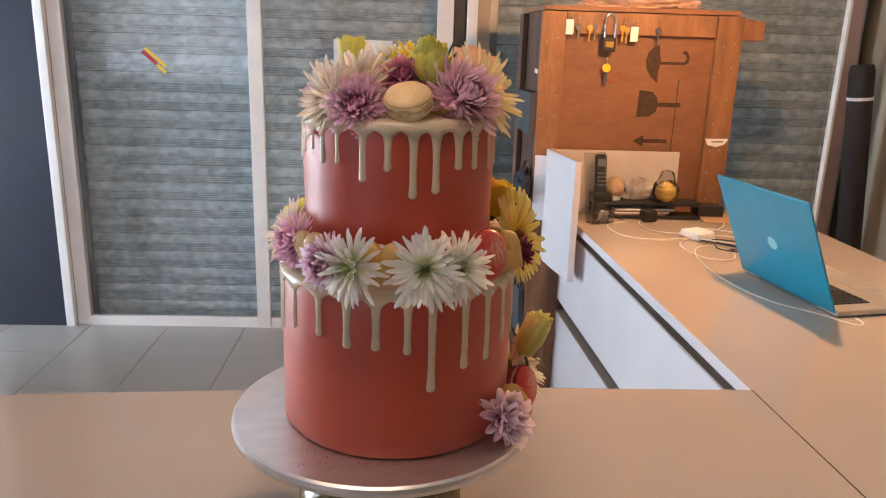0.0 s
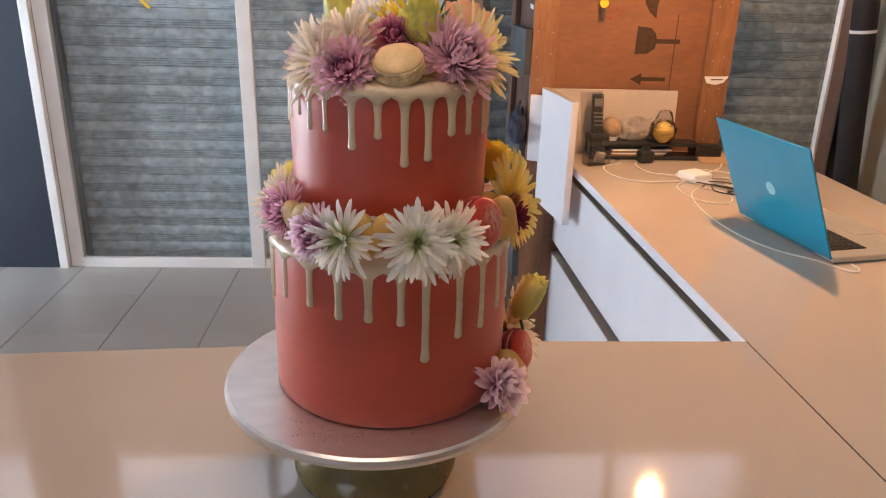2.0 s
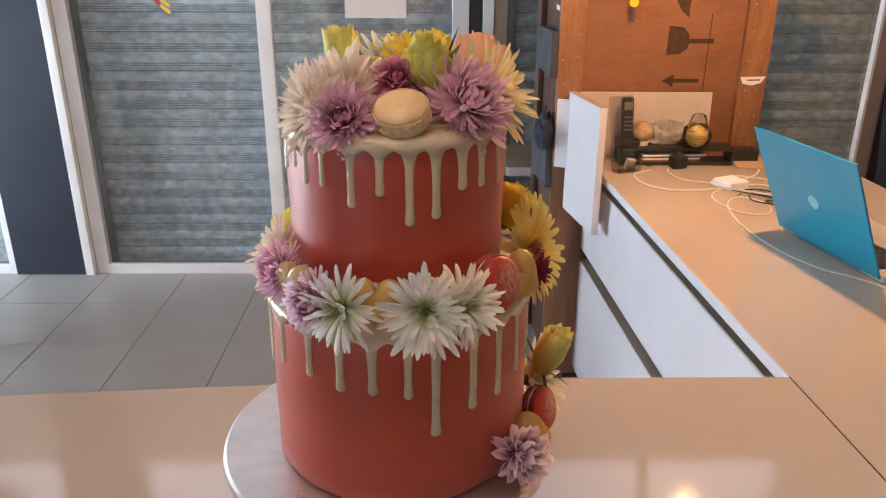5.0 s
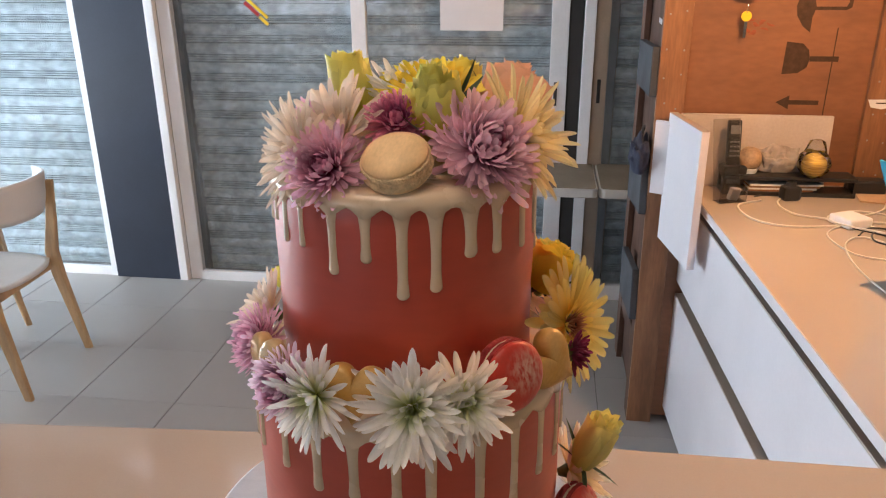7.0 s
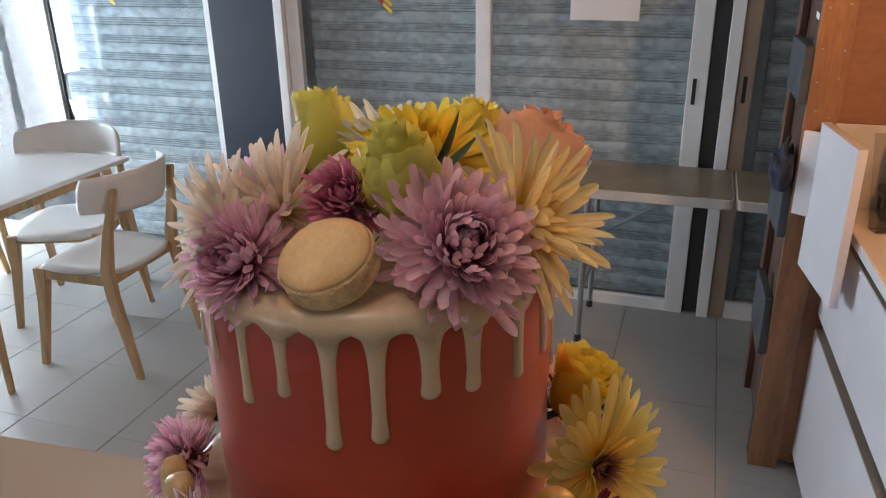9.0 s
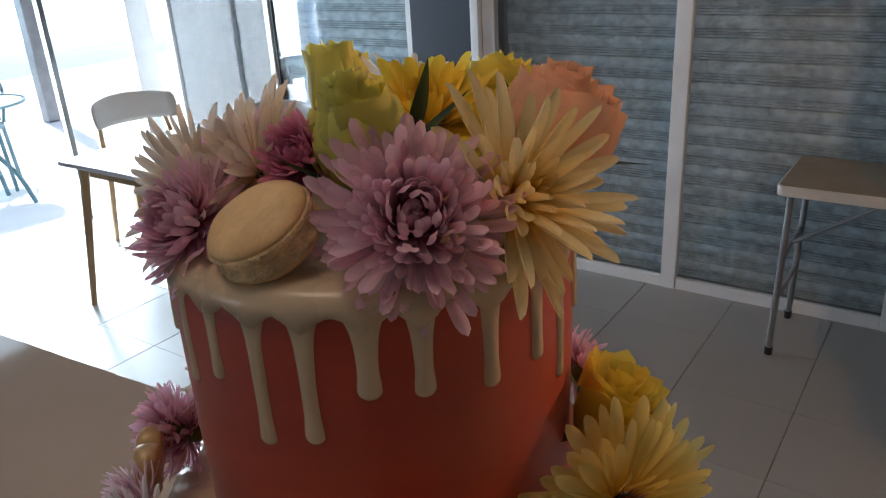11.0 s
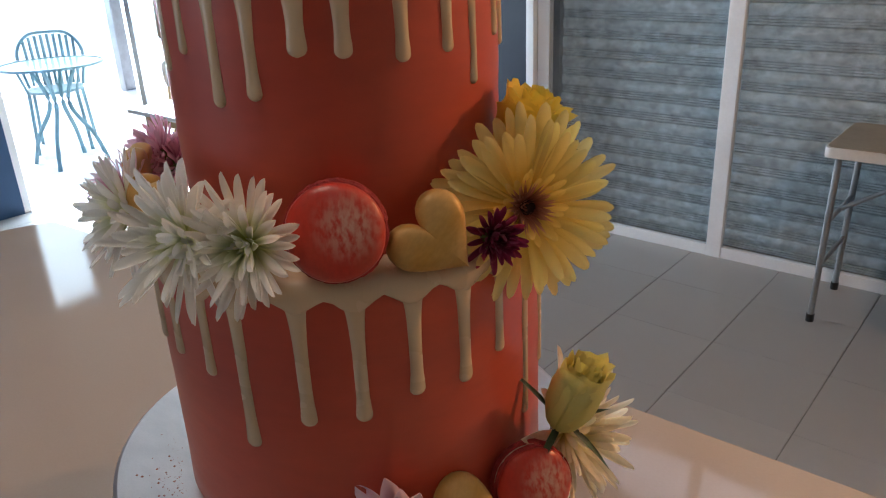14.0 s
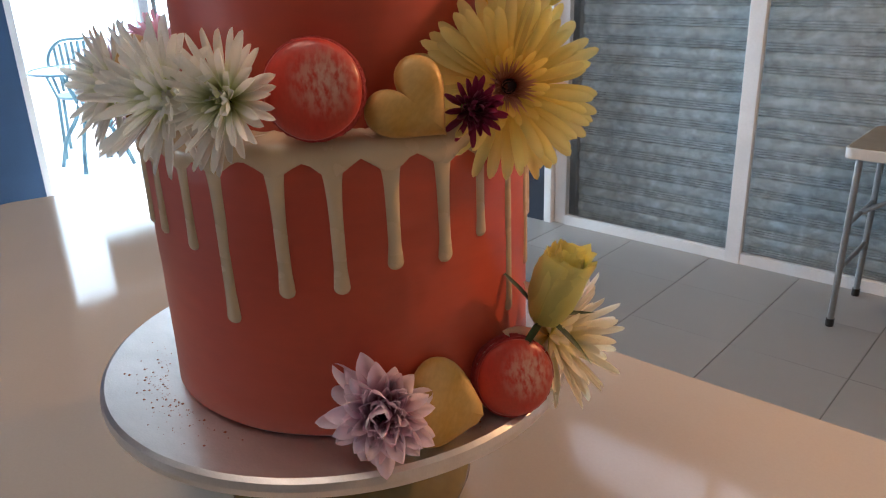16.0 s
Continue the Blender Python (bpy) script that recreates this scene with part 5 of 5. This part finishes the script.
def mum(m, r, label, mats=(LILAC_P, LILAC_IN), seed=0, rows=7, broad=0.0056):
    """A full chrysanthemum: rows of short round tipped petals, stepped up to a dark heart."""
    k = r / 0.04
    names = ("outer_petals", "second_petals", "third_petals", "fourth_petals", "fifth_petals", "sixth_petals", "upper_petals", "crown_petals", "top_petals")
    layers = []
    for i in range(rows):
        f = i / (rows - 1)
        layers.append((names[i], mats[0], int(60 - 26 * f), r, broad * k * (1 - 0.12 * f),
                       (-54 + 92 * f, -44 + 92 * f), 72 + 8 * f, 0.4, "club", (1.02 - 0.60 * f, 0.92 - 0.56 * f), 0.002))
    layers.append(("heart_petals", mats[1], 44, r, 0.0044 * k, (52, 88), 20, 1.1, "oval", (0.30, 0.12), 0.001))
    return blossom("chrysanthemum", label, m, layers, seed=seed, wild=13)


def gerbera(m, r, label, mat=GERB_P, seed=0, closed=False):
    k = r / 0.06
    ob = blossom("gerbera", label, m, [
        ("outer_petals", mat, 42, r, 0.0086 * k, (-8, 4), 7, 0.35, "strap", (0.86, 0.84), 0.15 * r),
        ("middle_petals", mat, 38, r, 0.0080 * k, (6, 15), 7, 0.4, "strap", (0.80, 0.70), 0.15 * r),
        *([("inner_petals", mat, 40, r, 0.0085 * k, (20, 75), 25, 0.5, "strap", (0.74, 0.45), 0.05 * r)] if closed else []),
        ("small_petals", mat, 26, r, 0.0045 * k, (26, 42), 10, 0.4, "strap", (0.34, 0.24), 0.15 * r),
        ("floret_crown", EYE, 130, r, 0.0022, (14, 80), 20, 0.4, "point", (0.30, 0.13), 0.06 * r)], seed=seed)
    part("eye", lathe([(0.085 * r, 0.0), (0.08 * r, 0.06 * r), (0.045 * r, 0.085 * r), (0, 0.08 * r)], 20), EYE_DARK, ob, smooth=True)
    return ob


def rose(m, r, h, label, mat, seed=0, layers=5, openness=0.35, sepals=True, name="rose", step=0.1, ruffle=0.0):
    """Wrapped petals round a cup: z is the flower's axis, its base at the origin."""
    rnd = random.Random(seed)
    ob = thing(name, label, "flower", m, group="flowers on the cake")
    for lay in range(layers):
        f = lay / (layers - 1)
        count = 3 if lay < layers - 2 else 4
        v, fc = [], []
        for k in range(count):
            a0 = rnd.uniform(0, 40) + 360 * k / count + 67 * lay
            span = 190 - 40 * f
            first = len(v)
            nu, nv = 9, 8
            rad = r * (0.20 + 0.72 * f)
            top = h * (1.0 - step * f + rnd.uniform(-0.06, 0.05))
            for j in range(nv + 1):
                t = j / nv
                for i in range(nu + 1):
                    u = 2 * i / nu - 1
                    zt = top * t * (1 - (0.10 + 0.10 * f) * u ** 4 * t) + 0.05 * h * (1 - abs(u)) ** 2 * t ** 6
                    bulge = math.sin(math.pi * (0.12 + (0.72 - 0.26 * openness) * t)) ** 0.8
                    rr = rad * (0.32 + 0.75 * bulge) * (1 - 0.75 * max(0.0, 0.5 - openness) * t ** 3) + 0.0012 * abs(u)
                    curl = openness * (0.25 + 0.75 * f) * max(0, t - 0.66) ** 1.5 * (4.5 + 1.5 * math.sin(2.3 * k + lay))
                    rr += r * curl * (1 - 0.3 * u * u)
                    zt -= h * curl * 0.18
                    an = radians(a0 + span * 0.5 * u + 6 * math.sin(3 * u + lay) * t)
                    wob = (0.0016 * math.sin(3 * u + k * 2 + lay) + 0.0013 * math.sin(9 * u + 5 * k + 3 * lay) * t ** 4) * t * t * (0.6 + f)
                    wob += ruffle * noise.noise(Vector((an * 3.2, t * 4.5, lay * 3.1 + k))) * min(1.0, 2.5 * t)
                    v.append(((rr + wob) * math.cos(an), (rr + wob) * math.sin(an), zt + wob))
            for j in range(nv):
                for i in range(nu):
                    a = first + j * (nu + 1) + i
                    fc.append((a, a + 1, a + nu + 2, a + nu + 1))
        me = bpy.data.meshes.new("petal_ring")
        me.from_pydata(v, [], fc)
        me.polygons.foreach_set("use_smooth", [True] * len(me.polygons))
        me.materials.append(mat)
        o = new("petal_ring", me)
        o.parent = ob
    if sepals:
        for k in range(5):
            p = Petals()
            p.add(72 * k + rnd.uniform(-12, 12), rnd.uniform(-25, 50), h * rnd.uniform(0.6, 1.05), r * 0.30, rnd.uniform(-35, 30), 0.3, r * 0.18, 0.0, "point", rnd.uniform(-40, 40))
            p.part("sepal", GREEN, ob, "narrow green sepal")
        part("hip", lathe([(0, -0.008), (r * 0.2, -0.006), (r * 0.34, 0.002), (r * 0.30, h * 0.12), (0, h * 0.13)], 14), STEM, ob, smooth=True)
    return ob


# macarons and heart biscuits


def bake(name, base, streak, rough=0.42, metal=0.0):
    return material(name, base, rough, metal=metal, vary=0.15, scale=30, fine=260, bump=0.10, second=streak, stretch=(1, 1.8, 1))


MAC_CREAM = bake("cream_macaron_shell", (0.92, 0.62, 0.31), (0.84, 0.55, 0.26), 0.5)
MAC_FOOT = material("cream_macaron_foot", (0.90, 0.64, 0.35), 0.85, vary=0.25, scale=120, fine=500, bump=0.9)
MAC_RED = bake("red_macaron_shell", (0.52, 0.035, 0.022), (0.54, 0.06, 0.035), 0.34)


def lustre(mat, spot, radius, colour=(0.66, 0.46, 0.36)):
    """A brushed patch of pale lustre dust on a shell."""
    nt = mat.node_tree
    b = nt.nodes["Principled BSDF"]
    was = b.inputs["Base Color"].links[0].from_socket
    tc = nt.nodes.new("ShaderNodeTexCoord")
    dist = nt.nodes.new("ShaderNodeVectorMath")
    dist.operation, dist.inputs[1].default_value = "DISTANCE", spot
    nt.links.new(tc.outputs["Object"], dist.inputs[0])
    fall = nt.nodes.new("ShaderNodeMapRange")
    fall.inputs["From Min"].default_value, fall.inputs["From Max"].default_value = radius * 0.3, radius
    fall.inputs["To Min"].default_value, fall.inputs["To Max"].default_value = 0.72, 0.0
    nt.links.new(dist.outputs["Value"], fall.inputs["Value"])
    mp = nt.nodes.new("ShaderNodeMapping")
    mp.inputs["Scale"].default_value = (1, 1.8, 1)
    nt.links.new(tc.outputs["Object"], mp.inputs[0])
    ns = nt.nodes.new("ShaderNodeTexNoise")
    ns.inputs["Scale"].default_value, ns.inputs["Detail"].default_value = 170, 5
    nt.links.new(mp.outputs[0], ns.inputs["Vector"])
    cut = nt.nodes.new("ShaderNodeMapRange")
    cut.inputs["From Min"].default_value, cut.inputs["From Max"].default_value = 0.36, 0.60
    nt.links.new(ns.outputs["Fac"], cut.inputs["Value"])
    both = nt.nodes.new("ShaderNodeMath")
    both.operation = "MULTIPLY"
    nt.links.new(fall.outputs[0], both.inputs[0])
    nt.links.new(cut.outputs[0], both.inputs[1])
    mix = nt.nodes.new("ShaderNodeMix")
    mix.data_type = "RGBA"
    mix.inputs[7].default_value = (*colour, 1)
    nt.links.new(both.outputs[0], mix.inputs[0])
    nt.links.new(was, mix.inputs[6])
    nt.links.new(mix.outputs[2], b.inputs["Base Color"])


lustre(MAC_RED, (-0.004, 0.008, 0.014), 0.023)
MAC_RED_FOOT = material("red_macaron_foot", (0.36, 0.03, 0.03), 0.8, vary=0.3, scale=120, fine=500, bump=0.9)
FILL = material("cream_filling", (0.72, 0.62, 0.45), 0.5, vary=0.05)
HEART_GOLD = bake("gold_lustre_biscuit", (0.49, 0.27, 0.05), (0.58, 0.36, 0.12), 0.44, 0.12)
HEART_TAN = bake("tan_lustre_biscuit", (0.50, 0.32, 0.13), (0.58, 0.42, 0.22), 0.35, 0.1)


def macaron(m, d, label, shell, foot, seed=0):
    ob = thing("macaron", label, "macaron", m, group="macarons on the cake")
    r = d / 2
    for s, nm in ((1, "upper_shell"), (-1, "lower_shell")):
        bm = lathe([(0, s * 0.0155), (r * 0.35, s * 0.0150), (r * 0.65, s * 0.0141), (r * 0.86, s * 0.0120), (r * 0.965, s * 0.0094), (r, s * 0.0074), (r * 0.97, s * 0.0066)], 40)
        for v in bm.verts:
            v.co *= 1 + 0.018 * noise.noise(v.co * 60 + Vector((seed, 0, 0)))
        bmesh.ops.recalc_face_normals(bm, faces=bm.faces[:])
        sh = part(nm, bm, shell, ob, smooth=True)
        bm = bmesh.new()
        n = 90
        rings = []
        for z, q in ((0.0072, 0.975), (0.0062, 1.035), (0.0046, 1.045), (0.0028, 1.025), (0.0012, 0.96)):
            rings.append([bm.verts.new(((r * q * (1 + 0.03 * noise.noise(Vector((math.cos(i) * 9, math.sin(i * 1.7) * 9, z * 900 + seed))))) * math.cos(2 * math.pi * i / n),
                                        (r * q * (1 + 0.03 * noise.noise(Vector((math.cos(i) * 9, math.sin(i * 1.7) * 9, z * 900 + seed))))) * math.sin(2 * math.pi * i / n), s * z)) for i in range(n)])
        for a, b in zip(rings, rings[1:]):
            for i in range(n):
                bm.faces.new((a[i], a[(i + 1) % n], b[(i + 1) % n], b[i]))
        bmesh.ops.recalc_face_normals(bm, faces=bm.faces[:])
        part("foot", bm, foot, sh, "ruffled porous foot")
    part("filling", lathe([(0, -0.0018), (r * 0.965, -0.0018), (r * 0.99, 0), (r * 0.965, 0.0018), (0, 0.0018)], 40), FILL if shell is MAC_RED else foot, ob)
    return ob


def heart(m, size, label, mat, seed=0, fill=0.0):
    """A plump heart biscuit; its point looks along -y."""
    ob = thing("heart_biscuit", label, "biscuit", m, group="heart biscuits on the cake")
    n, rings = 48, []
    bm = bmesh.new()
    for z, q in ((-0.008, 0.80), (-0.0065, 0.95), (-0.002, 1.0), (0.003, 0.99), (0.0065, 0.92), (0.0085, 0.78), (0.0093, 0.5), (0.0094, 0.2)):
        ring_ = []
        for i in range(n):
            t = 2 * math.pi * i / n
            x = 16 * math.sin(t) ** 3
            y = 13 * math.cos(t) - 5 * math.cos(2 * t) - 2 * math.cos(3 * t) - math.cos(4 * t) + 2.5
            y += fill * 6.5 * math.exp(-(math.sin(t / 2) / 0.3) ** 2)
            y = y if y > -9 else -9 + (y + 9) * (0.72 - 0.5 * fill)
            ring_.append(bm.verts.new((x / 32 * size * q, y / 30 * size * q, z * size / 0.052 * 1.05)))
        rings.append(ring_)
    for a, b in zip(rings, rings[1:]):
        for i in range(n):
            bm.faces.new((a[i], a[(i + 1) % n], b[(i + 1) % n], b[i]))
    bm.faces.new(rings[0][::-1])
    bm.faces.new(rings[-1])
    for v in bm.verts:
        v.co *= 1 + 0.02 * noise.noise(v.co * 70 + Vector((seed, 1, 2)))
    bmesh.ops.recalc_face_normals(bm, faces=bm.faces[:])
    part("shell", bm, mat, ob, smooth=True)
    return ob


def lower(angle, r, z, tilt=0.0, spin=0.0, face=None):
    return Matrix.Translation((LX - CX, LY - CY, 0)) @ at_cake(angle, r, z, tilt, spin, face)


FOOT_P = petal_colour("creamy_petal", (0.80, 0.72, 0.14), (0.97, 0.90, 0.72), 0.030, 0.1, translucent=0.45)
PINKS, LILACS, WINES, PALES, MAGENTAS = (PINK_P, PINK_IN), (LILAC_P, LILAC_IN), (WINE_P, WINE_P), (PALE_P, LILAC_IN), (MAGENTA_P, PINK_IN)
# on the upper tier
mum(at_cake(-116, 0.103, 1.502, 28, face=-104), 0.040, "purple chrysanthemum on the upper tier's rim", PINKS, 1)
macaron(at_cake(-83, 0.092, 1.507, 62, face=-104), 0.053, "cream macaron leaning among flowers", MAC_CREAM, MAC_FOOT, 2)
mum(at_cake(-38, 0.098, 1.513, 36, face=-48), 0.052, "large lilac chrysanthemum on the upper tier's rim", LILACS, 3, 9)
spider_mum(at_cake(-4, 0.096, 1.509, 30, face=-16), 0.060, "cream yellow spider chrysanthemum on the upper tier", YELLOWISH_P, 4)
mum(at_cake(-84, 0.056, 1.533, 42, face=-92), 0.030, "small magenta chrysanthemum behind the macaron", MAGENTAS, 5)
rose(at_cake(-44, 0.052, 1.516, 76, face=-120), 0.0245, 0.060, "half open ruffled lime green rose on top of the cake", ROSE_G, 6, 6, 0.20, step=0.20, ruffle=0.0045)
gerbera(at_cake(40, 0.036, 1.534, 66, face=-65), 0.058, "golden gerbera lying on top of the cake", GOLD_P, 7, True)
rose(at_cake(32, 0.100, 1.508, 70), 0.033, 0.056, "open peach rose on top of the cake", ROSE_P, 8, 6, 0.28, step=0.14, ruffle=0.0015)
spider_mum(at_cake(-136, 0.062, 1.514, 50, face=-116), 0.056, "cream spider chrysanthemum on the upper tier", CREAM_P, 9)
spider_mum(at_cake(-142, 0.094, 1.503, 10, face=-146), 0.050, "cream spider chrysanthemum over the rim", CREAM_P, 10, 60)
mum(at_cake(-156, 0.084, 1.512, 34), 0.036, "pink chrysanthemum on the upper tier", PINKS, 11)
rose(at_cake(140, 0.070, 1.510, 82), 0.021, 0.062, "closed lime green rosebud on top of the cake", ROSE_G, 12, 5, 0.22, name="rosebud", step=0.06)
spider_mum(at_cake(104, 0.060, 1.528, 66), 0.050, "white spider chrysanthemum on the upper tier", WHITE_P, 13)
rose(at_cake(62, 0.084, 1.512, 78), 0.020, 0.052, "pale lime rosebud on top of the cake", ROSE_Y, 14, 4, 0.3, name="rosebud", step=0.05)
mum(at_cake(70, 0.094, 1.508, 30), 0.040, "lilac chrysanthemum on the upper tier's rim", LILACS, 15)
macaron(at_cake(98, 0.098, 1.505, 70), 0.052, "red macaron on the upper tier", MAC_RED, MAC_RED_FOOT, 16)
heart(at_cake(140, 0.100, 1.507, 45, 90), 0.046, "gold lustre heart biscuit on the upper tier", HEART_GOLD, 17)
mum(at_cake(172, 0.096, 1.507, 30), 0.036, "purple chrysanthemum on the upper tier's rim", PINKS, 18)
sprig = thing("leaf_sprig", "narrow green leaves tucked among the flowers", "leaf", at_cake(-22, 0.050, 1.535, 84))
for az, el, ln in ((0, 60, 0.05), (70, 30, 0.04)):
    lf = Petals()
    lf.add(az, el, ln, 0.010, 20, 0.3, 0.0, 0.0, "point")
    lf.part("leaf", GREEN, sprig)

# round the ledge of the lower tier
mum(lower(-146, 0.146, 1.345, 14), 0.034, "lilac chrysanthemum on the ledge", PINKS, 21)
heart(lower(-132, 0.148, 1.342, 8, 95), 0.044, "cream gold heart biscuit on the ledge", HEART_TAN, 22)
mum(lower(-120, 0.158, 1.334, 4), 0.036, "pale lilac chrysanthemum on the ledge", PALES, 23)
spider_mum(lower(-107.5, 0.156, 1.335, 10, face=-118), 0.041, "white spider chrysanthemum on the ledge", WHITE_P, 24)
heart(lower(-96, 0.150, 1.338, 14, 90), 0.052, "gold lustre heart biscuit on the ledge", HEART_GOLD, 25)
spider_mum(lower(-79, 0.160, 1.336, 18, face=-84), 0.048, "white spider chrysanthemum on the ledge", WHITE_P, 26)
spider_mum(lower(-64.5, 0.155, 1.335, 12, face=-68), 0.042, "white spider chrysanthemum on the ledge", WHITE_P, 27)
macaron(lower(-45.5, 0.143, 1.338, 12, face=-48), 0.058, "red macaron with pale lustre on the ledge", MAC_RED, MAC_RED_FOOT, 28)
heart(lower(-21, 0.145, 1.322, 14, 135, face=-40), 0.056, "gold lustre heart biscuit on the ledge", HEART_GOLD, 29)
loose_mum(lower(-8, 0.156, 1.319, 10, face=-25), 0.022, "small wine red chrysanthemum on the ledge", WINES, 30, 46, 0.0074)
gerbera(lower(6.5, 0.153, 1.327, 12, face=-32), 0.064, "large yellow gerbera on the ledge", GERB_P, 31)
rose(lower(20, 0.130, 1.350, 66), 0.020, 0.048, "lemon yellow rose on the ledge", ROSE_Y, 32, 5, 0.5, step=0.06)
spider_mum(lower(44, 0.150, 1.320, 5), 0.038, "cream spider chrysanthemum on the ledge", CREAM_P, 33)
mum(lower(62, 0.156, 1.330, 8), 0.034, "lilac chrysanthemum on the ledge", LILACS, 34)
heart(lower(80, 0.142, 1.332, 10, 90), 0.05, "gold lustre heart biscuit on the ledge", HEART_GOLD, 35)
mum(lower(98, 0.156, 1.330, 8), 0.034, "purple chrysanthemum on the ledge", PINKS, 36)
spider_mum(lower(118, 0.158, 1.328, 5), 0.048, "white spider chrysanthemum on the ledge", WHITE_P, 37)
macaron(lower(138, 0.146, 1.333, 10), 0.054, "cream macaron on the ledge", MAC_CREAM, MAC_FOOT, 38)
rose(lower(146, 0.130, 1.310, 50), 0.026, 0.055, "lime rose on the ledge", ROSE_G, 39, 5, 0.5)
spider_mum(lower(-172, 0.130, 1.340, 30), 0.044, "cream spider chrysanthemum on the ledge", CREAM_P, 40)
mum(lower(-150, 0.138, 1.335, 14), 0.030, "lilac chrysanthemum on the ledge", LILACS, 41)

# at the foot of the cake, on the board
loose_mum(lower(-36, 0.166, 1.130, 22, face=-46), 0.042, "lilac chrysanthemum at the cake's foot", (PALE_P, PINK_IN), 51, 58, 0.0120)
heart(lower(-19, 0.167, 1.121, 26, 158, face=-36), 0.062, "gold lustre heart biscuit at the cake's foot", HEART_GOLD, 52, 0.9)
macaron(lower(0, 0.168, 1.124, 14, face=-34), 0.057, "red macaron with pale lustre at the cake's foot", MAC_RED, MAC_RED_FOOT, 53)
spider_mum(lower(20, 0.172, 1.130, 12, face=4), 0.058, "creamy white spider chrysanthemum at the cake's foot", FOOT_P, 54, 64)
rose(lower(11, 0.176, 1.160, 68, face=-10), 0.0185, 0.060, "lime rosebud with green sepals at the cake's foot", ROSE_PALE, 55, 5, 0.28, name="rosebud", step=0.03, ruffle=0.002)

# red crumbs dusted on the board
rnd = random.Random(77)
cr_v, cr_f = [], []
for k in range(300):
    c0, spread = rnd.choice(((-118, 7), (-104, 10), (-90, 8), (9, 5), (11, 6), (-8, 10), (-112, 14)))
    a, rr = radians(rnd.gauss(c0, spread)), min(0.188, 0.149 + abs(rnd.gauss(0, 0.013)))
    s = 0.00025 + 0.0009 * rnd.random() ** 3
    x, y, z = LX - 0.006 + rr * math.cos(a), LY - 0.004 + rr * math.sin(a), BOARD_Z + 0.0002
    b0 = len(cr_v)
    cr_v += [(x - s, y - s, z), (x + s, y - s * 0.7, z), (x + s * 0.3, y + s, z), (x, y, z + s * 1.2)]
    cr_f += [(b0, b0 + 1, b0 + 3), (b0 + 1, b0 + 2, b0 + 3), (b0 + 2, b0, b0 + 3)]
me = bpy.data.meshes.new("crumbs")
me.from_pydata(cr_v, [], cr_f)
me.materials.append(material("brown_cake_crumb", (0.44, 0.15, 0.08), 0.8, vary=0.3, scale=200))
tagged(new("crumbs", me), "fine terracotta cake crumbs on the silver board", "crumbs", kind="stuff")

# ---------------------------------------------------------------- floor tiles
TX, TY, SIZE = -1.425, 3.712, 0.415
floor = bpy.data.objects["floor"]
tile_mesh = None
rest_v, rest_f = [], []
for i in range(-7, 11):
    for j in range(-16, 2):
        x0, y0 = TX + SIZE * i, TY + SIZE * j
        x1, y1 = min(x0 + SIZE, RIGHT_X - 0.002), min(y0 + SIZE, WALL_Y + 0.02)
        x0c = max(x0, LEFT_X - 0.1)
        if x1 - x0c < 0.05 or y1 - y0 < 0.05 or y0 < BACK_Y:
            continue
        whole = x1 - x0c > SIZE - 0.01 and y1 - y0 > SIZE - 0.01
        if j >= -6 and whole:
            m = pose(x0 + SIZE / 2, y0 + SIZE / 2, random.uniform(-0.0006, 0.0), random.uniform(-0.05, 0.05), random.uniform(-0.05, 0.05), 0)
            if tile_mesh is None:
                h = SIZE / 2 - 0.0024
                o = part("tile", box(-h, h, -h - 0.0019, h + 0.0019, -0.0118, 0.0, 0.0006), TILE, floor, m=m)
                tile_mesh = o.data
            else:
                o = new("tile", tile_mesh)
                o.parent = floor
                o.matrix_basis = m
        else:
            a = len(rest_v)
            q = 0.0022
            rest_v += [(x0c + q, y0 + q, -0.0005), (x1 - q, y0 + q, -0.0005), (x1 - q, y1 - q, -0.0005), (x0c + q, y1 - q, -0.0005)]
            rest_v += [(v[0], v[1], -0.0118) for v in rest_v[a:a + 4]]
            rest_f += [(a, a + 1, a + 2, a + 3)] + [(a + k, a + 4 + k, a + 4 + (k + 1) % 4, a + (k + 1) % 4) for k in range(4)]
me = bpy.data.meshes.new("far_tiles")
me.from_pydata(rest_v, [], rest_f)
me.materials.append(TILE)
far = new("far_tiles", me)
far.parent = floor
tagged(far, kind="stuff")
